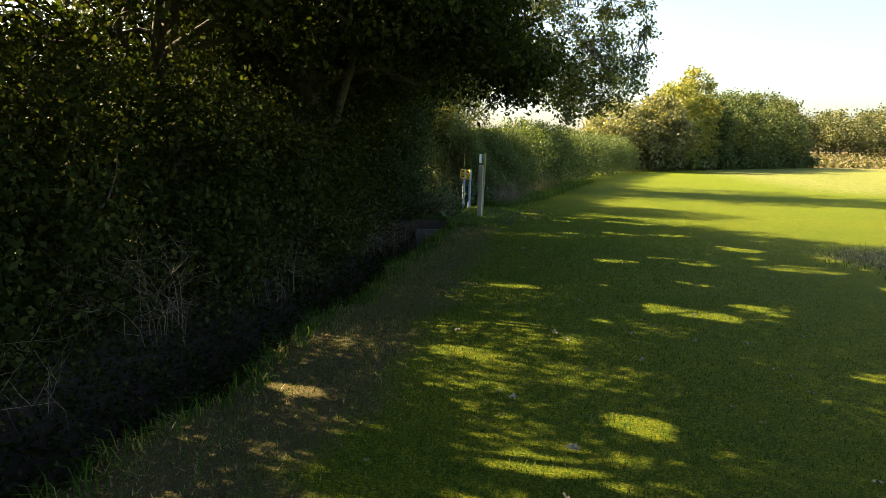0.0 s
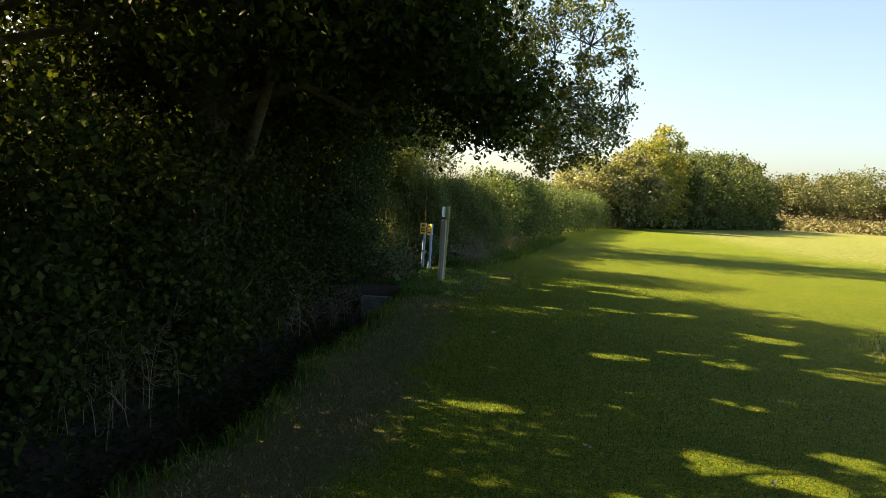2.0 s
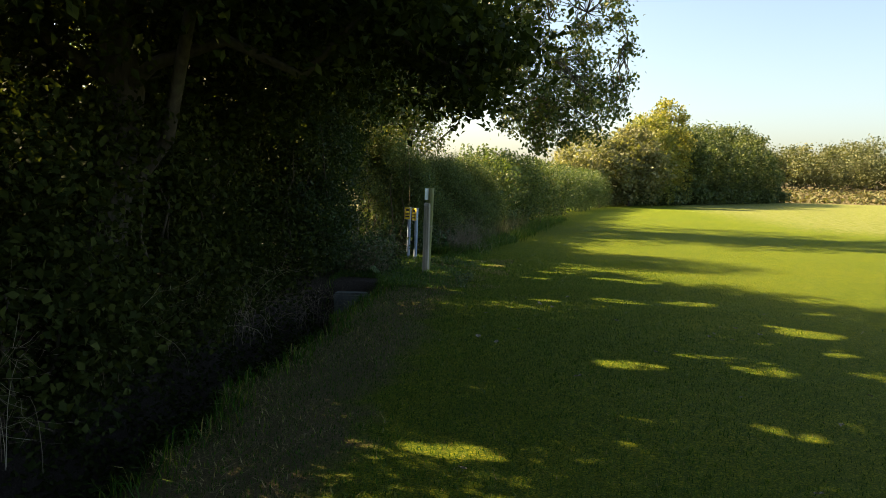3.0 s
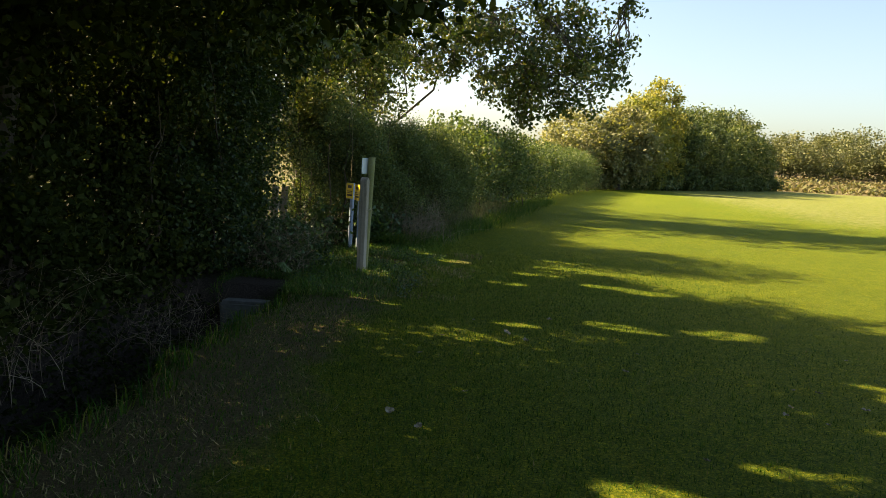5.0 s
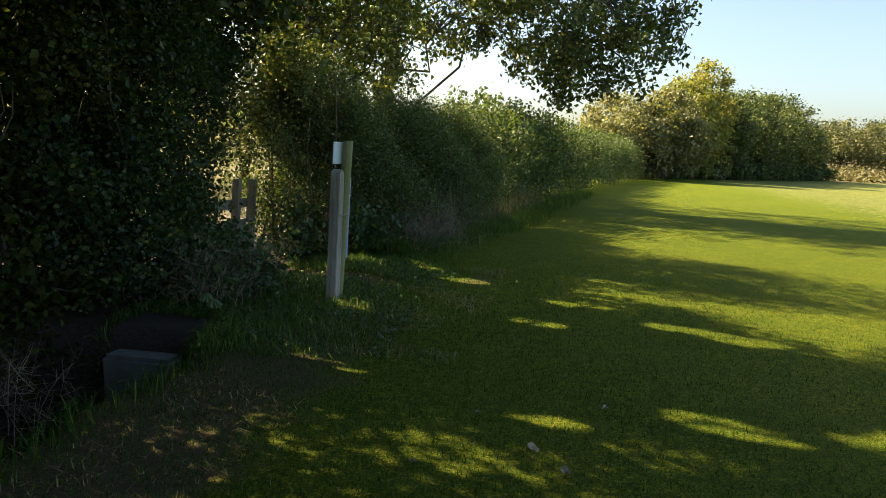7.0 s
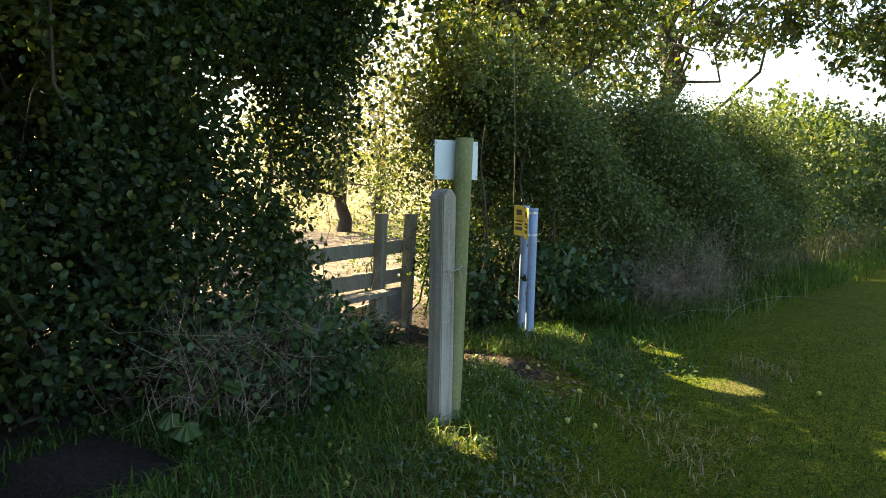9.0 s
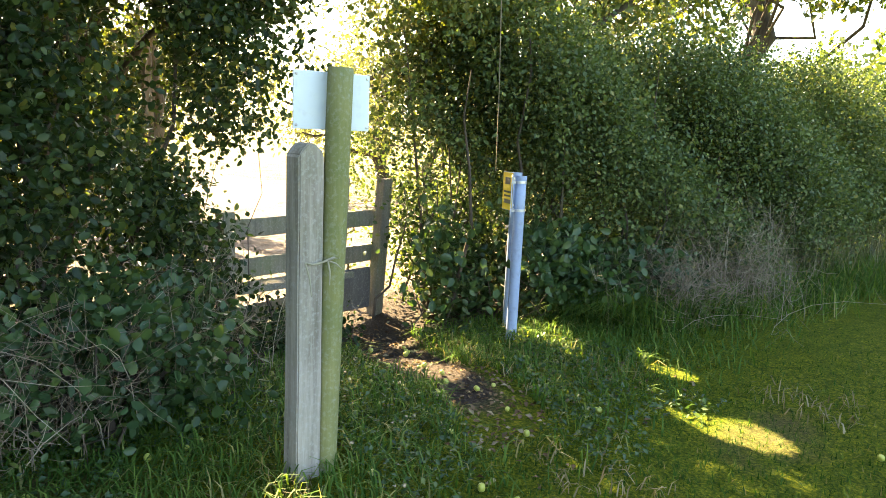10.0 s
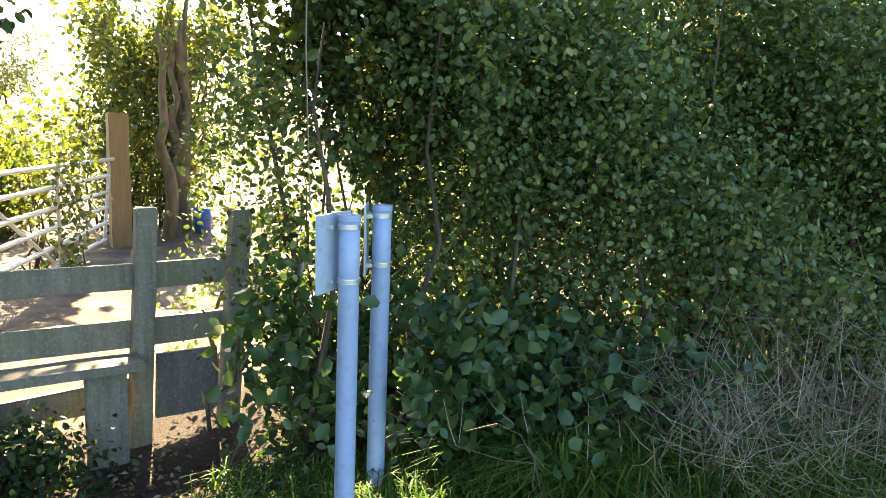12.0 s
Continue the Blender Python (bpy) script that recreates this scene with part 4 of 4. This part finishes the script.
for s0, z0, s1, z1 in ((0.25, 1.0, 0.62, 0.15), (gl_, 0.15, gl_, 1.1), (0.8, 0.2, 2.2, 1.05), (2.2, 0.15, 2.2, 1.08), (2.3, 0.2, 4.1, 1.05)):
    ob = under("brace", rod_mesh("brace", GATESTEEL, 0, 0, 0, 1, 0.018, 8), gate)
    a, b_ = Vector((ux * s0, uy * s0, z0)), Vector((ux * s1, uy * s1, z1))
    ob.matrix_local = Matrix.Translation(a) @ (b_ - a).to_track_quat("Z", "Y").to_matrix().to_4x4() @ Matrix.Diagonal((1, 1, (b_ - a).length, 1))
ob = new("gate_post", bpy.data.meshes.new("gate_post"))
bm = box_bm(-0.11, 0.11, -0.11, 0.11, -0.3, 1.62, 0.012, 0.012, 11)
bm.to_mesh(ob.data)
bm.free()
ob.data.materials.append(ORANGEWOOD)
ob.location = (-8.98, 13.62, 0)
tagged(ob, "stout orange-brown timber gate post in the yard", "post")
# old gnarled trunk beside the post
old = thing("old_tree", (-9.3, 14.35, 0.1), "gnarled pale multi-stemmed trunk beside the gate post", "tree")
r9 = np.random.default_rng(9)
for k in range(7):
    tb = Tubes()
    x, y = r9.normal(0, 0.13, 2)
    tb.add(bend((x, y, -0.2), (x * 2.5 + r9.normal(0, 0.1), y * 2.5, 2.3 + r9.uniform(0, 0.8)), 8, 0.05, r9), [0.1 - 0.009 * i for i in range(9)], 7)
    under("trunk_stem", tb.mesh("trunk_stem", BARK_PALE), old)
bar = thing("barrel", (-9.05, 14.62, float(ground_z(-9.05, 14.62))), "small blue plastic barrel standing in the yard", "barrel")
v, f = tube_arrays([(0, 0, z) for z in (0, 0.02, 0.14, 0.16, 0.32, 0.34, 0.45, 0.47)], [0.15, 0.17, 0.175, 0.185, 0.185, 0.175, 0.17, 0.14], 20)
bar.scale = (0.65, 0.65, 0.65)
under("body", mesh_from("body", [tuple(p) for p in v], f, BARREL, True), bar)

# ---- ditch headwall ----
ob = new("ditch_headwall", bpy.data.meshes.new("ditch_headwall"))
bm = box_bm(-2.4, -1.8, 8.65, 9.3, -0.9, -0.15, 0.035, 0.03, 12)
bm.to_mesh(ob.data)
bm.free()
ob.data.materials.append(CONCRETE)
tagged(ob, "mossy concrete headwall closing the end of the ditch", "headwall", kind="structure")

# ---- rugby goal ----
goal = thing("rugby_goal", (36.6, 72.9, 0), "white H-shaped rugby goal on the far field", "goal")
for s in (-1, 1):
    under("upright", rod_mesh("upright", GOALPAINT, 2.0 * s, 0.6 * s, -0.1, 5.7, 0.048, 12), goal)
    under("pad", rod_mesh("pad", POLEBLUE, 2.0 * s, 0.6 * s, 0.0, 0.7, 0.09, 12), goal, "blue-grey pad round the upright")
v, f = tube_arrays([(-2.0, -0.6, 1.68), (0, 0, 1.68), (2.0, 0.6, 1.68)], [0.042] * 3, 10)
under("crossbar", mesh_from("crossbar", [tuple(p) for p in v], f, GOALPAINT, True), goal)

# ---- low plants by the stile and hedge ----
b = [((0, 0, 0.45), (0.2, 0.25, 0.5), 1), ((-0.05, -0.15, 0.95), (0.2, 0.25, 0.3), 0.5)]
shrub((-3.05, 11.3, 0.0), b, 90, 46, 0.1, 0.045, IVY, "dark leafy growth covering the stile end", 615, 12, "hawthorn_bush", thick=0.4)
b = [((0, 0, 0.7), (0.4, 0.4, 0.7), 1), ((0.1, 0.2, 1.7), (0.45, 0.5, 0.6), 1)]
shrub((-3.0, 13.6, 0.0), b, 150, 54, 0.12, 0.044, IVY, "hawthorn growth crowding the stile post", 613, 16, "hawthorn_bush", thick=0.6)
b = [((0, 0, 1.9), (0.55, 0.6, 0.8), 1.3), ((0.1, -0.1, 2.6), (0.7, 0.7, 0.5), 1)]
shrub((-3.1, 13.8, 0.0), b, 210, 36, 0.13, 0.065, APPLE, "sunlit yellow-green shoots above the stile", 614, 2, "hazel_shoots", thick=0.3)
pts = scatter(9000, -2.5, -0.2, 8.9, 13.2, rng, lambda x, y: ~on_path(x, y) & patchy(x, y, 3.1, -0.1))
pts[:, 2] += rng.uniform(0.01, 0.08, len(pts))
tagged(new("ground_weeds", leaf_mesh("ground_weeds", pts, 0.032, BRAMBLE, rng, 2.0)), "small green weeds among the rough grass", "weeds", kind="stuff")
pts = scatter(4000, -2.3, 0.4, 8.9, 13.4, rng, lambda x, y: ~on_path(x, y) & patchy(x + 3, y, 2.4, 0.1))
tagged(new("dry_rough_grass", blade_mesh("dry_rough_grass", pts, 0.075, 0.0035, STRAW, rng, 1.6)), "dry straw blades lying in the rough grass", "grass", kind="stuff")

b = [((0, 0, 0.35), (0.35, 0.6, 0.4), 1), ((0.15, 0.5, 0.25), (0.3, 0.45, 0.3), 1)]
shrub((-2.02, 13.75, 0.0), b, 240, 15, 0.1, 0.07, BRAMBLE, "blue-green bramble sprawling in front of the hedge", 610, 16, "bramble", thick=0.35)
b = [((0, 0, 0.4), (0.22, 0.5, 0.45), 1)]
shrub((-2.55, 13.35, 0.0), b, 150, 10, 0.09, 0.075, BRAMBLE, "sunlit broad-leaved bramble beside the stile", 611, 12, "bramble", thick=0.35)
b = [((0, 0, 0.3), (0.35, 0.6, 0.35), 1)]
shrub((-1.55, 14.35, 0.0), b, 120, 12, 0.1, 0.07, BRAMBLE, "dark bramble with dead stems at the hedge foot", 612, 12, "bramble", thick=0.35)


b = [((0, 0, 0.1), (0.22, 0.42, 0.16), 1)]
shrub((-2.85, 11.95, float(ground_z(-2.85, 11.95))), b, 130, 24, 0.08, 0.036, IVY, "dark ivy and nettles growing at the stile foot", 616, 10, "ivy_clump")


def dead_stalks(at, n, height, spread, label, seed, arch=0.5):
    """A tangle of bare dead stems."""
    r = np.random.default_rng(seed)
    tb = Tubes()
    for k in range(n):
        x, y = r.normal(0, spread * 0.5, 2)
        a, h, o = r.uniform(0, 2 * math.pi), height * r.uniform(0.4, 1.2), arch * r.uniform(0.1, 1.0) * height
        line = [(x + math.cos(a) * o * f * f, y + math.sin(a) * o * f * f, -0.03 + h * (f - 0.35 * arch * f ** 3)) for f in (0, 0.2, 0.4, 0.6, 0.8, 1.0)]
        tb.add(line, [0.0026, 0.0023, 0.002, 0.0016, 0.0012, 0.0008], 4)
        line = [line[0]] + [tuple(Vector(p) + Vector(r.normal(0, 0.035, 3).tolist())) for p in line[1:]]
        for q in range(12):
            p = Vector(line[1 + q % 5]).lerp(Vector(line[min(5, 2 + q % 5)]), r.uniform(0, 1))
            d = Vector(r.normal(0, 0.09, 3).tolist())
            tb.add([p, p + d * 0.6, p + d * 1.2 + Vector((0, 0, 0.03))], [0.0014, 0.0011, 0.0007], 3)
    ob = new("dead_stalks", tb.mesh("dead_stalks", STALK))
    ob.location = at
    return tagged(ob, label, "dead plant", kind="stuff")


dead_stalks((-2.25, 10.0, 0), 75, 0.8, 0.45, "tangle of pale dead stalks below the bush", 620, 0.9)
dead_stalks((-2.45, 10.85, 0), 45, 0.95, 0.35, "bare brown dead stalks beside the post", 621, 0.8)
dead_stalks((-1.32, 14.4, 0), 110, 0.75, 0.5, "dead arching bramble stems in front of the hedge", 622, 1.0)
dead_stalks((-0.98, 15.1, 0), 110, 0.95, 0.5, "pale dry stems standing against the hedge", 623, 0.4)


def broad_plant(at, n, size, label, seed):
    """A plant with large ribbed leaves on stalks."""
    r = np.random.default_rng(seed)
    t = thing("burdock", at, label, "plant")
    for k in range(n):
        a, h, o = r.uniform(0, 2 * math.pi), r.uniform(0.12, 0.6), r.uniform(0.08, 0.3)
        c0 = Vector((math.cos(a) * o, math.sin(a) * o, h))
        tb = Tubes()
        tb.add([(0, 0, -0.03), c0 * 0.5 + Vector((0, 0, 0.05)), c0], [0.006, 0.005, 0.004], 5)
        bm = bmesh.new()
        L = size * r.uniform(0.7, 1.2)
        rim = []
        top = bm.verts.new((0, 0, 0))
        for q in range(14):
            g = 2 * math.pi * q / 14
            w = L * (0.5 + 0.08 * math.cos(5 * g)) * (1 - 0.25 * math.cos(g) ** 2)
            rim.append(bm.verts.new((math.cos(g) * w * 1.25 + L * 0.3, math.sin(g) * w, -0.12 * L + 0.05 * L * math.cos(6 * g))))
        for q in range(14):
            bm.faces.new((top, rim[q], rim[(q + 1) % 14]))
        me = bpy.data.meshes.new("leaf")
        bm.transform(Matrix.Translation(c0) @ Matrix.Rotation(a, 4, "Z") @ Matrix.Rotation(radians(r.uniform(10, 50)), 4, "Y"))
        bm.to_mesh(me)
        bm.free()
        me.materials.append(BRAMBLE)
        under("leaf", me, t)
        under("stalk", tb.mesh("stalk", GRASS), t)
    return t


broad_plant((-2.2, 10.75, 0), 7, 0.17, "broad-leaved green burdock below the bush", 630)
broad_plant((-2.0, 9.6, 0), 6, 0.13, "low broad-leaved green plant by the ditch end", 631)

# ---- fallen apples, fruit and leaves ----
bm = bmesh.new()
bmesh.ops.create_uvsphere(bm, u_segments=12, v_segments=8, radius=0.021)
for v in bm.verts:
    q = math.hypot(v.co.x, v.co.y) / 0.021
    v.co.z *= 0.88
    v.co.z -= 0.008 * math.exp(-(q * 3) ** 2) * (1 if v.co.z > 0 else -0.6)
fruit_mesh = bpy.data.meshes.new("apple")
bm.to_mesh(fruit_mesh)
bm.free()
fruit_mesh.materials.append(FRUIT)
for p in fruit_mesh.polygons:
    p.use_smooth = True
r5 = np.random.default_rng(55)
for k in range(42):
    x, y = r5.uniform(-2.3, 0.6), r5.uniform(8.6, 12.8)
    if k < 25:
        x, y = -1.6 + r5.normal(0, 0.5), 10.6 + r5.normal(0, 0.7)
    elif k < 40:
        x = r5.uniform(-2.6, -0.9)
        y = 12.75 - (x + 3.2) * 0.435 + r5.normal(0, 0.2)
    ob = new("apple", fruit_mesh)
    ob.location = (x, y, float(ground_z(x, y)) + 0.02)
    ob.rotation_euler = r5.uniform(0, 3, 3).tolist()
    ob.scale = (r5.uniform(0.6, 0.95),) * 3
    tagged(ob, "small yellow-green fallen apple lying in the grass", "apple", "fallen apples")
for k in range(44):
    ob = new("fruit", fruit_mesh)
    ob.parent = apple
    ob.location = (r5.uniform(0.8, 2.3), r5.uniform(-3.0, 2.2), r5.uniform(2.5, 3.6))
    ob.scale = (1.5, 1.5, 1.5)

pts = scatter(3000, -3.1, -0.4, 10.9, 13.4, rng, lambda x, y: on_path(x, y) | (rng.uniform(0, 1, len(x)) < 0.15))
pts[:, 2] += 0.012
tagged(new("leaf_litter", leaf_mesh("leaf_litter", pts, 0.035, LITTER, rng, 3.0)), "brown dead leaf litter on the earth path", "leaf litter", kind="stuff")

DEADLEAF = plain_mat("dead_leaf", (0.26, 0.23, 0.15), 0.7, 0, 0.5, 40)


def fallen_leaf(seed):
    """A lobed dead leaf, curled."""
    r = np.random.default_rng(seed)
    bm = bmesh.new()
    top = bm.verts.new((0, 0, 0.006))
    rim = []
    for q in range(20):
        g = 2 * math.pi * q / 20
        w = 0.05 * (0.62 + 0.38 * abs(math.cos(2.5 * g)))
        rim.append(bm.verts.new((math.cos(g) * w, math.sin(g) * w * 0.8, 0.012 + 0.02 * math.sin(g * 2 + seed) ** 2)))
    for q in range(20):
        bm.faces.new((top, rim[q], rim[(q + 1) % 20]))
    me = bpy.data.meshes.new("fallen_leaf")
    bm.to_mesh(me)
    bm.free()
    me.materials.append(DEADLEAF)
    return me


leaf_shapes = [fallen_leaf(k) for k in range(4)]
for k in range(64):
    x, y = r5.uniform(0.2, 4.2), r5.uniform(-5.0, 9.0)
    if k < 22:
        x, y = r5.uniform(0.6, 3.2), r5.uniform(-4.6, -0.5)
    ob = new("fallen_leaf", leaf_shapes[k % 4])
    ob.location = (x, y, float(ground_z(x, y)) + 0.022)
    ob.rotation_euler = (r5.normal(0, 0.25), r5.normal(0, 0.25), r5.uniform(0, 6.3))
    ob.scale = (r5.uniform(0.3, 0.85),) * 3
    tagged(ob, "pale dead leaf lying on the mown grass", "leaf", "fallen leaves")

# bramble strand hanging over the hedge
tb = Tubes()
tb.add([(-2.05, 13.05, 2.7), (-2.0, 13.0, 2.2), (-1.97, 12.98, 1.7), (-1.98, 13.0, 1.15)], [0.004, 0.0035, 0.003, 0.002], 5)
tagged(new("hanging_strand", tb.mesh("hanging_strand", STALK)), "thin dead strand hanging from the apple branches", "stem")

for k, (x, y, h) in enumerate([(-2.75, -4.2, 1.3), (-2.8, -1.9, 1.1), (-2.7, 0.6, 1.2), (-2.9, 3.0, 1.3), (-2.9, 5.6, 1.1), (-2.8, 7.7, 0.9)]):
    dead_stalks((x, y, float(ground_z(x, y))), 36, h, 0.7, "pale dead stems hanging in the shaded thicket", 640 + k, 0.9)
